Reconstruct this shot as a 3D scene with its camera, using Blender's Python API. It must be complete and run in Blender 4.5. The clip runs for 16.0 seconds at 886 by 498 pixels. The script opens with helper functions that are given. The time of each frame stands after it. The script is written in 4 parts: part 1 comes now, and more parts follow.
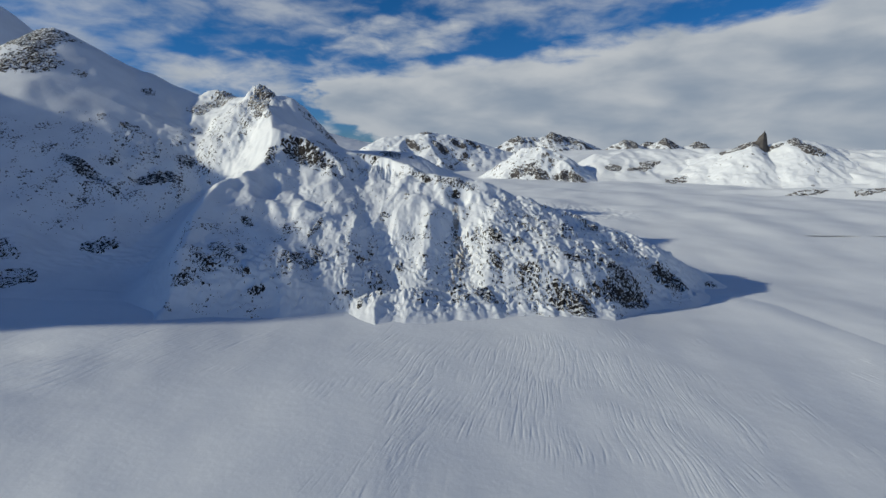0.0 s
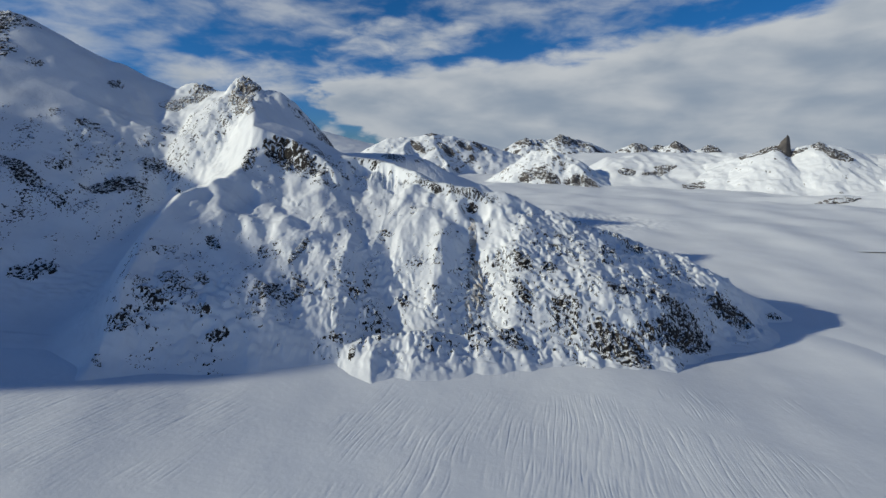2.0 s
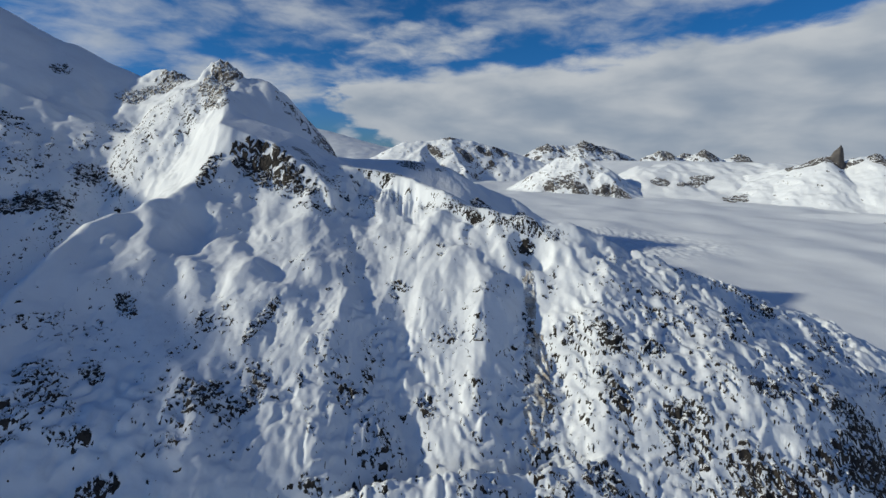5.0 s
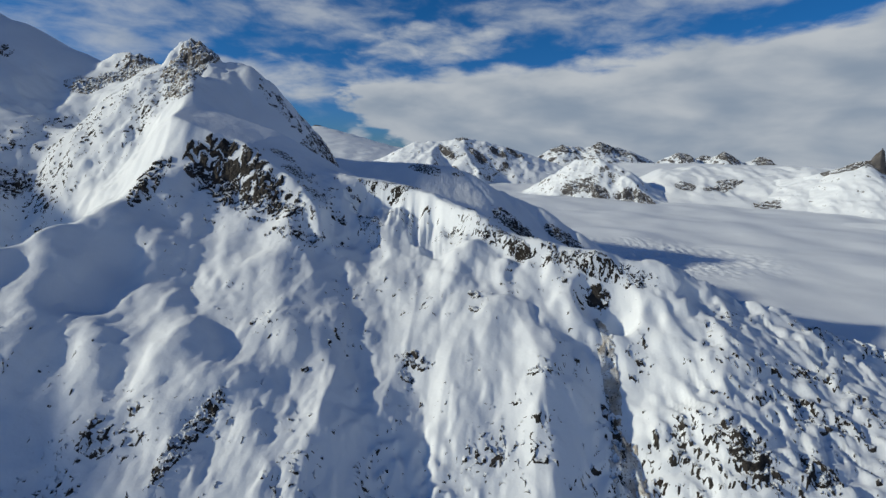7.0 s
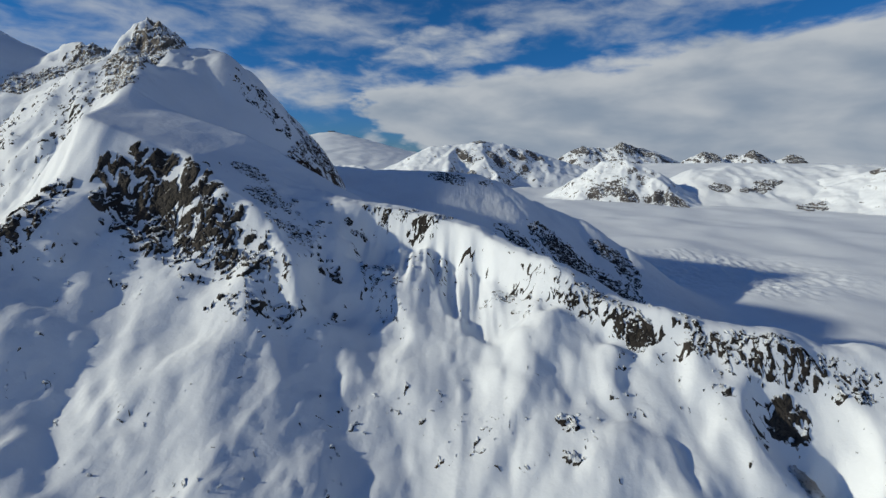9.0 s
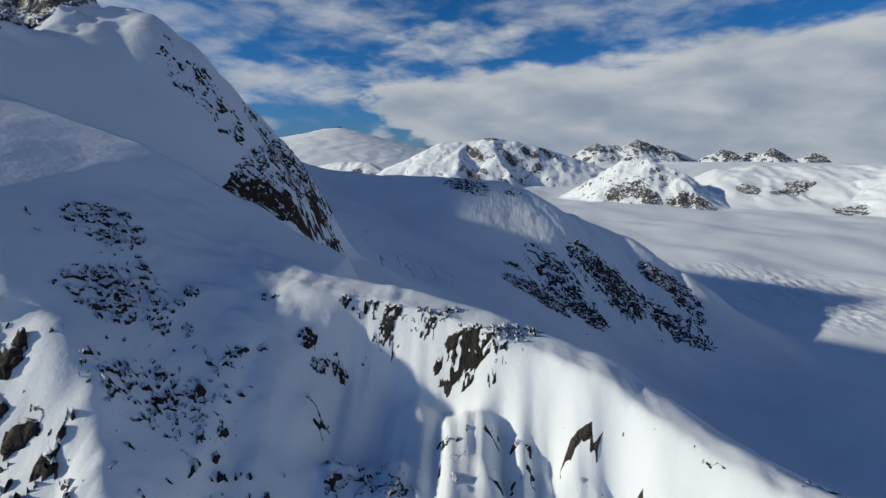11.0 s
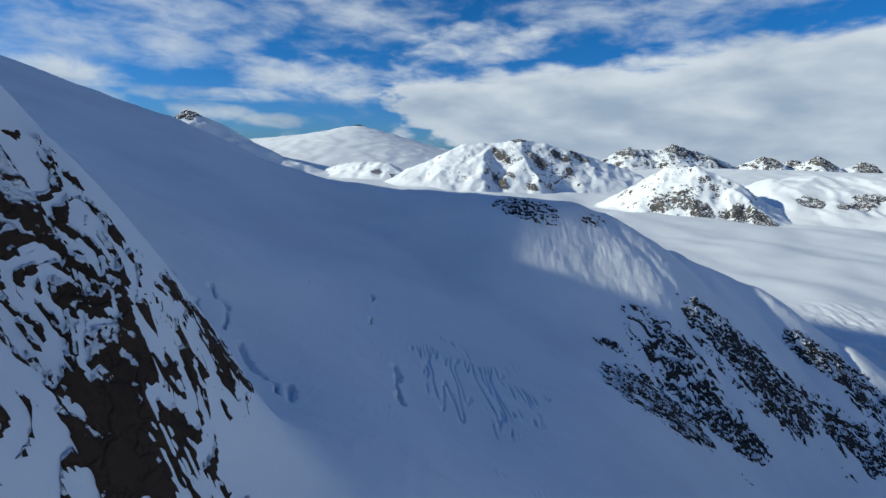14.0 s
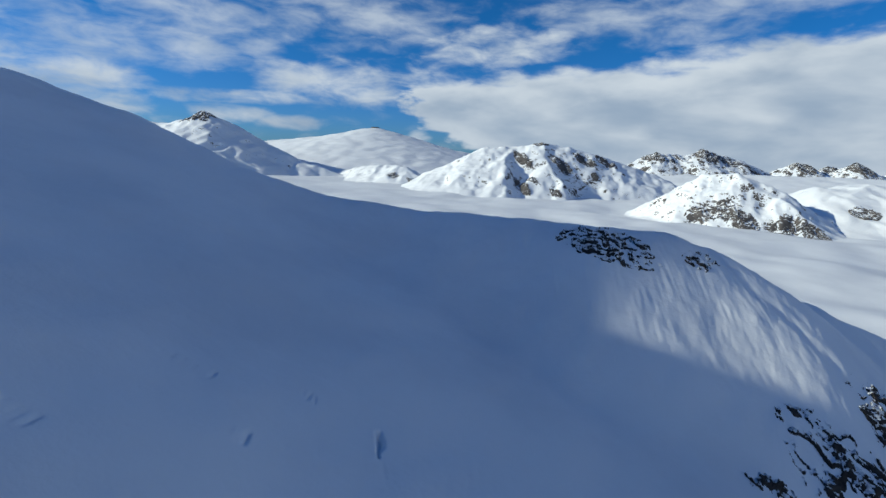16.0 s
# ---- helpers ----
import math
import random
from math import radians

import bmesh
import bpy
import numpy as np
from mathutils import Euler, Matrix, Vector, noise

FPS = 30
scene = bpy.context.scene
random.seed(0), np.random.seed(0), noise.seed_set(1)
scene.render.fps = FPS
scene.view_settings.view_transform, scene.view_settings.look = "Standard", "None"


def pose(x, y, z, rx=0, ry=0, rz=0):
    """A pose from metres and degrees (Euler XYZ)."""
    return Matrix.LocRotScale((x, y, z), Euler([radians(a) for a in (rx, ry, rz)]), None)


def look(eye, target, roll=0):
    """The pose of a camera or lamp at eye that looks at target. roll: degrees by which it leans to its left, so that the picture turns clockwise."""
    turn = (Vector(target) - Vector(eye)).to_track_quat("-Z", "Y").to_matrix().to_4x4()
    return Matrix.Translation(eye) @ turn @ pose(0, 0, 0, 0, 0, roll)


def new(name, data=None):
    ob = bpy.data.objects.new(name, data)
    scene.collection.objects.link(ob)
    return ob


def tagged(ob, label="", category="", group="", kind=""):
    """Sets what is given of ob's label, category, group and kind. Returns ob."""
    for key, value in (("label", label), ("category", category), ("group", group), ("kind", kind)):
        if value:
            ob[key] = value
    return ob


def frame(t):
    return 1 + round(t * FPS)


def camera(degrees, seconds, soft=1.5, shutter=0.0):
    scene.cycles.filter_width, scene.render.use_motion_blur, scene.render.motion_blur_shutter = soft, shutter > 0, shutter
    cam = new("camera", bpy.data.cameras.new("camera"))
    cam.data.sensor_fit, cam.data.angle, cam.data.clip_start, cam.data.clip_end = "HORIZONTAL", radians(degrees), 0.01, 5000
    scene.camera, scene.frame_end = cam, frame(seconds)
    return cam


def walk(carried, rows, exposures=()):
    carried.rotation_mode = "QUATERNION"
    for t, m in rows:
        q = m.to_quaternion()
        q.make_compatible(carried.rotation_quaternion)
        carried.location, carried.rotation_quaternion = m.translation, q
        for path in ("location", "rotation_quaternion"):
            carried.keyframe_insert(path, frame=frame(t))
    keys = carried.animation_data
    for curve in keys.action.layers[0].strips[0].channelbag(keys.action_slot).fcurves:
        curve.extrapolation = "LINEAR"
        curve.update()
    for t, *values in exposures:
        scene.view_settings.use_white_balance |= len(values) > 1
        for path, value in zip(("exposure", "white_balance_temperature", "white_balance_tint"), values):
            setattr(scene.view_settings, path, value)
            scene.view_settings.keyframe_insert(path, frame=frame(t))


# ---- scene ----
cam = camera(83.2, 16.0)
PATH = [
    (0, (0.791, -0.123, 114.941), (0.787, 1.835, 114.532), 0.5),
    (0.5, (-0.806, 18.535, 115.055), (-0.815, 20.492, 114.644), 0.6),
    (1, (-2.542, 36.908, 115.209), (-2.553, 38.865, 114.799), 0.7),
    (1.5, (-4.305, 55.312, 115.511), (-4.319, 57.27, 115.104), 0.8),
    (2, (-6.222, 73.731, 115.894), (-6.24, 75.69, 115.491), 0.9),
    (2.5, (-8.133, 91.91, 116.243), (-8.158, 93.869, 115.842), 1.0),
    (3, (-10.161, 110.163, 116.526), (-10.193, 112.123, 116.128), 1.2),
    (3.5, (-12.423, 128.267, 116.832), (-12.462, 130.228, 116.436), 1.4),
    (3.7, (-13.39, 135.605, 116.89), (-13.433, 137.565, 116.496), 1.5),
    (5.8, (-25.065, 213.655, 118.848), (-25.151, 215.615, 118.46), 1.8),
    (6, (-26.124, 220.989, 118.914), (-26.213, 222.949, 118.526), 1.8),
    (6.5, (-28.946, 239.133, 119.242), (-29.044, 241.092, 118.854), 2.0),
    (7, (-32.06, 257.252, 119.558), (-32.168, 259.211, 119.169), 2.2),
    (7.5, (-35.29, 275.07, 119.828), (-35.411, 277.028, 119.441), 2.2),
    (8, (-38.476, 292.877, 120.107), (-38.613, 294.835, 119.723), 2.0),
    (8.5, (-41.767, 310.791, 120.443), (-41.924, 312.748, 120.065), 1.5),
    (9, (-45.263, 328.259, 120.916), (-45.436, 330.216, 120.539), 1.1),
    (9.2, (-46.768, 335.395, 121.104), (-46.943, 337.351, 120.726), 1.0),
    (11.3, (-62.415, 413.83, 126.042), (-62.62, 415.779, 125.644), 1.5),
    (11.5, (-63.988, 421.431, 126.188), (-64.196, 423.379, 125.786), 1.6),
    (12, (-68.453, 440.287, 126.552), (-68.668, 442.234, 126.146), 1.9),
    (12.5, (-72.994, 459.06, 126.847), (-73.221, 461.005, 126.441), 2.1),
    (13, (-77.538, 477.678, 127.062), (-77.779, 479.623, 126.662), 2.0),
    (13.5, (-82.136, 496.415, 127.322), (-82.391, 498.359, 126.927), 2.2),
    (14, (-86.953, 515.163, 127.49), (-87.223, 517.105, 127.096), 2.5),
    (14.5, (-91.78, 533.427, 127.693), (-92.066, 535.368, 127.303), 2.8),
    (15, (-96.623, 550.961, 127.883), (-96.923, 552.899, 127.494), 2.9),
    (15.5, (-101.904, 569.159, 128.428), (-102.219, 571.097, 128.043), 2.8),
    (16, (-107.269, 587.726, 128.861), (-107.6, 589.66, 128.475), 2.9),
]
walk(cam, [(t, look(eye, target, roll)) for t, eye, target, roll in PATH],
     exposures=[(0, 0.0, 6500, 10), (3.5, 0.05, 6500, 10), (6.5, -0.03, 6400, 10), (9, -0.03, 6420, 10), (11.5, 0.07, 6450, 10), (13.2, 0.42, 6150, 7), (16, 0.38, 6150, 7)])

# ---- light: a low sun from the left, blue sky with a bank of cloud ----
SUN_AZ, SUN_EL = radians(-103), radians(19.5)
SUN_DIR = Vector((math.sin(SUN_AZ) * math.cos(SUN_EL), math.cos(SUN_AZ) * math.cos(SUN_EL), math.sin(SUN_EL)))
sun = new("sun", bpy.data.lights.new("sun", "SUN"))
sun.data.energy, sun.data.angle, sun.data.color = 3.4, radians(1.0), (1.05, 0.98, 0.76)
sun.matrix_world = look(SUN_DIR * 1000, (0, 0, 0))


def link(tree, a, b):
    tree.links.new(a, b)


def nd(tree, kind, **values):
    """A shader node; a value whose name is an input's is set there, else on the node."""
    n = tree.nodes.new(kind)
    for key, value in values.items():
        name = key.replace("_", " ")
        if name in n.inputs:
            n.inputs[name].default_value = value
        elif key == "op":
            n.operation = value
    return n


def calc(tree, op, a, b=None, c=None, clamp=False):
    n = tree.nodes.new("ShaderNodeMath")
    n.operation, n.use_clamp = op, clamp
    for i, v in enumerate((a, b, c)):
        if v is None:
            continue
        if isinstance(v, (int, float)):
            n.inputs[i].default_value = v
        else:
            tree.links.new(v, n.inputs[i])
    return n.outputs[0]


def ramp(tree, value, low, high, to_low=0.0, to_high=1.0):
    n = tree.nodes.new("ShaderNodeMapRange")
    n.interpolation_type, n.clamp = "SMOOTHSTEP", True
    for i, v in enumerate((low, high, to_low, to_high)):
        n.inputs[i + 1].default_value = v
    tree.links.new(value, n.inputs[0])
    return n.outputs[0]


def blend(tree, fac, a, b):
    n = tree.nodes.new("ShaderNodeMix")
    n.data_type = "RGBA"
    if isinstance(fac, (int, float)):
        n.inputs[0].default_value = fac
    else:
        tree.links.new(fac, n.inputs[0])
    for i, v in ((6, a), (7, b)):
        if isinstance(v, tuple):
            n.inputs[i].default_value = (*v, 1)
        else:
            tree.links.new(v, n.inputs[i])
    return n.outputs[2]


def noise_tex(tree, vector, scale, detail=4.0, rough=0.55, warp=0.0):
    n = nd(tree, "ShaderNodeTexNoise", Scale=scale, Detail=detail, Roughness=rough, Distortion=warp)
    tree.links.new(vector, n.inputs["Vector"])
    return n.outputs["Fac"]


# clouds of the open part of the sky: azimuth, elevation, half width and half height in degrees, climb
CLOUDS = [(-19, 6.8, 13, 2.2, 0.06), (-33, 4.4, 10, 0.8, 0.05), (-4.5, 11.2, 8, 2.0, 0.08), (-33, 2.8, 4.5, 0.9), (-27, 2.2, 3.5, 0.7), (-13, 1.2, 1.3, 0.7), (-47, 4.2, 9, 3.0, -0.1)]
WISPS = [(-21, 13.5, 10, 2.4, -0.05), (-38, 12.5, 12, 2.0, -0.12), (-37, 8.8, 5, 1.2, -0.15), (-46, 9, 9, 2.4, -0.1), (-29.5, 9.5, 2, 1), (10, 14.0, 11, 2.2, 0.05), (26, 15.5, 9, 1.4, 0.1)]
world = bpy.data.worlds.new("sky")
scene.world = world
world.use_nodes = True
wt = world.node_tree
wt.nodes.clear()
sky = wt.nodes.new("ShaderNodeTexSky")
sky.sky_type, sky.sun_disc = "NISHITA", False
sky.sun_elevation, sky.sun_rotation = SUN_EL, SUN_AZ
sky.altitude, sky.air_density, sky.dust_density, sky.ozone_density = 1500, 1.0, 0.4, 2.0
wc = wt.nodes.new("ShaderNodeTexCoord")
sep = wt.nodes.new("ShaderNodeSeparateXYZ")
link(wt, wc.outputs["Generated"], sep.inputs[0])
az = calc(wt, "MULTIPLY", calc(wt, "ARCTAN2", sep.outputs[0], sep.outputs[1]), 57.2958)
el = calc(wt, "MULTIPLY", calc(wt, "ARCSINE", sep.outputs[2]), 57.2958)
den = calc(wt, "ADD", calc(wt, "MAXIMUM", sep.outputs[2], 0.0), 0.10)
com = wt.nodes.new("ShaderNodeCombineXYZ")
link(wt, calc(wt, "DIVIDE", sep.outputs[0], den), com.inputs[0])
link(wt, calc(wt, "DIVIDE", sep.outputs[1], den), com.inputs[1])
flat = wt.nodes.new("ShaderNodeCombineXYZ")
link(wt, calc(wt, "MULTIPLY", az, 0.075), flat.inputs[0])
link(wt, calc(wt, "MULTIPLY", el, 0.20), flat.inputs[1])
puffs = noise_tex(wt, flat.outputs[0], 1.0, 8.0, 0.52, 0.25)
streaks = noise_tex(wt, com.outputs[0], 0.5, 7.0, 0.55, 0.4)
ragged = calc(wt, "SUBTRACT", puffs, 0.5)

fine = calc(wt, "SUBTRACT", noise_tex(wt, flat.outputs[0], 3.2, 7.0, 0.55, 0.3), 0.5)
torn = calc(wt, "ADD", calc(wt, "MULTIPLY", ragged, 4.0), calc(wt, "MULTIPLY", fine, 4.5))

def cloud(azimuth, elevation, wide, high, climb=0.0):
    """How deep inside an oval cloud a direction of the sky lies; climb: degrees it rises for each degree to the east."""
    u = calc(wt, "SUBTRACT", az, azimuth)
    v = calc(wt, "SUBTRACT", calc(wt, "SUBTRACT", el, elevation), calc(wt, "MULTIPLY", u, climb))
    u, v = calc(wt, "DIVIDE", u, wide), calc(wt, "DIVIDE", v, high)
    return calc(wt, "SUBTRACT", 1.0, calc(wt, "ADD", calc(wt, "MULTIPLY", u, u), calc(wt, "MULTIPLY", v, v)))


# the bank: its upper edge climbs to the east, its lower western edge hangs over open blue
top = calc(wt, "ADD", calc(wt, "MULTIPLY_ADD", calc(wt, "MAXIMUM", az, -6.0), 0.115, 8.9), calc(wt, "MULTIPLY_ADD", ragged, 6.0, calc(wt, "MULTIPLY", fine, 3.0)))
depth = calc(wt, "SUBTRACT", top, el)
bottom = calc(wt, "ADD", calc(wt, "MULTIPLY_ADD", az, -0.50, -2.6), calc(wt, "MULTIPLY_ADD", ragged, -9.0, calc(wt, "MULTIPLY", fine, -5.0)))
bank = calc(wt, "MULTIPLY", ramp(wt, depth, -0.5, 1.3), ramp(wt, calc(wt, "SUBTRACT", el, bottom), -0.3, 0.9))
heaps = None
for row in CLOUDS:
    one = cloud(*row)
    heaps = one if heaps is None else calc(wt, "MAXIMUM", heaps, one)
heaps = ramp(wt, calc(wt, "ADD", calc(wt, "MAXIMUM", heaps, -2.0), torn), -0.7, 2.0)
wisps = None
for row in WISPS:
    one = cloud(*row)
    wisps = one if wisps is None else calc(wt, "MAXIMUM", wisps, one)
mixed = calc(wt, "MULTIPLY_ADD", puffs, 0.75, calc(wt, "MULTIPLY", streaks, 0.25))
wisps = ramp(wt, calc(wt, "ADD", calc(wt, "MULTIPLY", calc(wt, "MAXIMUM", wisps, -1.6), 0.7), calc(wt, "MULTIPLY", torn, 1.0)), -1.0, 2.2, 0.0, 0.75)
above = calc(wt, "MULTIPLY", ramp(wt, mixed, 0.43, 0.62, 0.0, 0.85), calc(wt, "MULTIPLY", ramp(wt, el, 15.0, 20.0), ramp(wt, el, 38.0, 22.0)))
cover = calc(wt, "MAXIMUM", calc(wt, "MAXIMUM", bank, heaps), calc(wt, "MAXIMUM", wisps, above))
tint = wt.nodes.new("ShaderNodeMix")
tint.data_type, tint.blend_type = "RGBA", "MULTIPLY"
tint.inputs[0].default_value = 1.0
link(wt, blend(wt, ramp(wt, el, 0.0, 14.0), (0.22, 0.52, 1.10), (0.13, 0.60, 1.10)), tint.inputs[7])
link(wt, sky.outputs[0], tint.inputs[6])
bg_sky = wt.nodes.new("ShaderNodeBackground")
link(wt, tint.outputs[2], bg_sky.inputs[0])
bg_sky.inputs[1].default_value = 0.064
bg_cloud = wt.nodes.new("ShaderNodeBackground")
body = noise_tex(wt, flat.outputs[0], 1.5, 5.0, 0.45, 0.2)
shade = calc(wt, "MULTIPLY_ADD", ramp(wt, depth, 0.3, 5.0), -0.22, body)
link(wt, blend(wt, ramp(wt, shade, 0.05, 0.62), (0.30, 0.375, 0.475), (0.61, 0.65, 0.685)), bg_cloud.inputs[0])
bg_cloud.inputs[1].default_value = 0.80
mixs = wt.nodes.new("ShaderNodeMixShader")
link(wt, cover, mixs.inputs[0])
link(wt, bg_sky.outputs[0], mixs.inputs[1])
link(wt, bg_cloud.outputs[0], mixs.inputs[2])
wo = wt.nodes.new("ShaderNodeOutputWorld")
link(wt, mixs.outputs[0], wo.inputs[0])


# ---- materials ----
def material(name):
    m = bpy.data.materials.new(name)
    m.use_nodes = True
    t = m.node_tree
    t.nodes.clear()
    out, bsdf = t.nodes.new("ShaderNodeOutputMaterial"), t.nodes.new("ShaderNodeBsdfPrincipled")
    link(t, bsdf.outputs[0], out.inputs[0])
    tc = t.nodes.new("ShaderNodeTexCoord")
    return m, t, bsdf, tc.outputs["Object"]


def add_bump(t, bsdf, pairs):
    last = None
    for height, strength, distance in pairs:
        b = nd(t, "ShaderNodeBump", Strength=strength, Distance=distance)
        link(t, height, b.inputs["Height"])
        if last is not None:
            link(t, last, b.inputs["Normal"])
        last = b.outputs[0]
    link(t, last, bsdf.inputs["Normal"])


SNOW, SNOW_OLD = (0.81, 0.86, 0.91), (0.72, 0.77, 0.83)
ROCK_A, ROCK_B, ROCK_C = (0.025, 0.023, 0.022), (0.066, 0.058, 0.051), (0.055, 0.034, 0.021)


def snow_material(name, grain=1.0):
    m, t, bsdf, p = material(name)
    big = noise_tex(t, p, 0.02 * grain, 5)
    small = noise_tex(t, p, 0.35 * grain, 6, 0.6)
    link(t, blend(t, ramp(t, big, 0.35, 0.7), SNOW, SNOW_OLD), bsdf.inputs["Base Color"])
    bsdf.inputs["Roughness"].default_value = 0.75
    bsdf.inputs["Specular IOR Level"].default_value = 0.2
    add_bump(t, bsdf, [(small, 0.5, 0.4)])
    return m


def rock_material(name, snow=0.5, grain=1.0, rust=0.5, detail=8.0, spread=1.3, relief=1.0, dark=ROCK_A, light=ROCK_B):
    """Dark rock, with snow lying where it is flat enough."""
    m, t, bsdf, p = material(name)
    a = noise_tex(t, p, 0.35 * grain, 8, 0.65)
    b = noise_tex(t, p, 0.05 * grain, 4)
    rock = blend(t, ramp(t, a, 0.35, 0.7), dark, light)
    rock = blend(t, ramp(t, b, 0.75 - 0.4 * rust, 0.95 - 0.4 * rust), rock, ROCK_C)
    cell = nd(t, "ShaderNodeTexVoronoi", Scale=0.55 * grain)
    cell.feature = "DISTANCE_TO_EDGE"
    warp = t.nodes.new("ShaderNodeVectorMath")
    warp.operation = "MULTIPLY_ADD"
    tone = nd(t, "ShaderNodeTexNoise", Scale=0.6 * grain, Detail=3.0)
    link(t, p, tone.inputs["Vector"])
    link(t, tone.outputs["Color"], warp.inputs[0])
    warp.inputs[1].default_value = (2.2 / grain,) * 3
    link(t, p, warp.inputs[2])
    link(t, warp.outputs[0], cell.inputs["Vector"])
    crack = ramp(t, cell.outputs["Distance"], 0.0, 0.12)
    geo = t.nodes.new("ShaderNodeNewGeometry")
    s = t.nodes.new("ShaderNodeSeparateXYZ")
    link(t, geo.outputs["Normal"], s.inputs[0])
    fine = noise_tex(t, p, 0.45 * grain, detail, 0.45 + 0.03 * detail)
    dust = calc(t, "ADD", s.outputs[2], calc(t, "MULTIPLY", calc(t, "SUBTRACT", fine, 0.5), spread))
    dust = calc(t, "ADD", dust, calc(t, "MULTIPLY", calc(t, "SUBTRACT", crack, 0.75), -0.16))
    lying = ramp(t, dust, snow, snow + 0.06)
    link(t, blend(t, lying, rock, SNOW), bsdf.inputs["Base Color"])
    bsdf.inputs["Roughness"].default_value = 0.85
    bsdf.inputs["Specular IOR Level"].default_value = 0.25
    add_bump(t, bsdf, [(crack, 0.6 * relief, 0.5 / grain), (a, 0.9 * relief, 0.8 / grain)])
    return m


MAT_SNOW = snow_material("wind_packed_snow")
MAT_GLACIER = snow_material("glacier_snow", 0.5)
MAT_ROCK = rock_material("snow_dusted_rock", 0.78)
MAT_CREST = rock_material("crest_rock", 0.72, 1.3, rust=0.2, spread=1.5, dark=(0.02, 0.018, 0.017), light=(0.05, 0.044, 0.039))
MAT_BARE = rock_material("bare_dark_rock", 1.0, 0.9, rust=0.9, dark=(0.026, 0.014, 0.009), light=(0.075, 0.034, 0.018))
MAT_SLAB = rock_material("rusty_slab_rock", 0.63, 0.65, rust=0.9, spread=1.1, dark=(0.017, 0.013, 0.01), light=(0.05, 0.026, 0.014))
MAT_BAND = rock_material("dark_band_rock", 0.84, 0.8, rust=0.4, spread=1.4)
MAT_CRAG = rock_material("grey_summit_rock", 0.66, 0.9, rust=0.2, spread=1.6, dark=(0.07, 0.063, 0.056), light=(0.28, 0.25, 0.22))
MAT_SPUR = rock_material("shaded_spur_rock", 0.86, 0.45, rust=0.3, spread=1.3)
MAT_PEAK = rock_material("far_peak_rock_and_snow", 0.72, 0.09, rust=0.0, detail=6.0, spread=1.7, relief=0.5, dark=(0.07, 0.068, 0.07), light=(0.13, 0.12, 0.115))
MAT_FAR = rock_material("far_snow_and_rock", 0.60, 0.16, rust=0.0, detail=6.0, spread=0.9, relief=0.12, dark=(0.07, 0.068, 0.07), light=(0.13, 0.12, 0.115))
MAT_FAR_ROCK = rock_material("far_dark_rock", 0.86, 0.15, rust=0.0, detail=5.0, spread=0.8, relief=0.4, dark=(0.07, 0.068, 0.07), light=(0.13, 0.12, 0.115))


def debris_material(name):
    """Snow dirtied by rock dust and small stones."""
    m, t, bsdf, p = material(name)
    fine, wide = noise_tex(t, p, 1.6, 8, 0.7), noise_tex(t, p, 0.16, 4, 0.6)
    dirty = blend(t, ramp(t, wide, 0.3, 0.65), SNOW, (0.36, 0.32, 0.27))
    link(t, blend(t, ramp(t, fine, 0.56, 0.62), dirty, ROCK_B), bsdf.inputs["Base Color"])
    bsdf.inputs["Roughness"].default_value = 0.9
    add_bump(t, bsdf, [(fine, 0.6, 0.4)])
    return m


MAT_DEBRIS = debris_material("rubble_on_snow")


# ---- ground shapes ----
TABLE = np.random.RandomState(7).permutation(256)
TABLE = np.concatenate([TABLE, TABLE])
GRAD = np.stack([np.cos(np.arange(256) * 2.399963), np.sin(np.arange(256) * 2.399963)], 1)


def perlin(x, y):
    xi, yi = np.floor(x).astype(int), np.floor(y).astype(int)
    xf, yf = x - xi, y - yi
    u, v = xf * xf * xf * (xf * (xf * 6 - 15) + 10), yf * yf * yf * (yf * (yf * 6 - 15) + 10)

    def corner(i, j):
        g = GRAD[TABLE[TABLE[(xi + i) & 255] + ((yi + j) & 255)]]
        return g[..., 0] * (xf - i) + g[..., 1] * (yf - j)

    a, b = corner(0, 0) * (1 - u) + corner(1, 0) * u, corner(0, 1) * (1 - u) + corner(1, 1) * u
    return (a * (1 - v) + b * v) * 1.5


def fbm(x, y, octaves=4, gain=0.5):
    total, amp = 0.0, 1.0
    for k in range(octaves):
        total = total + amp * perlin(x * 2 ** k + 17.3 * k, y * 2 ** k - 9.1 * k)
        amp *= gain
    return total


def crests(x, y, octaves=4):
    """Ridged noise, 0 to about 1."""
    total, amp = 0.0, 0.6
    for k in range(octaves):
        total = total + amp * (1 - np.abs(perlin(x * 2 ** k + 5.7 * k, y * 2 ** k + 3.3 * k)) * 1.6)
        amp *= 0.45
    return total


def smax(a, b, k):
    h = np.clip(0.5 + 0.5 * (a - b) / k, 0, 1)
    return b * (1 - h) + a * h + k * h * (1 - h)


def step(v, low, high):
    s = np.clip((v - low) / (high - low), 0, 1)
    return s * s * (3 - 2 * s)


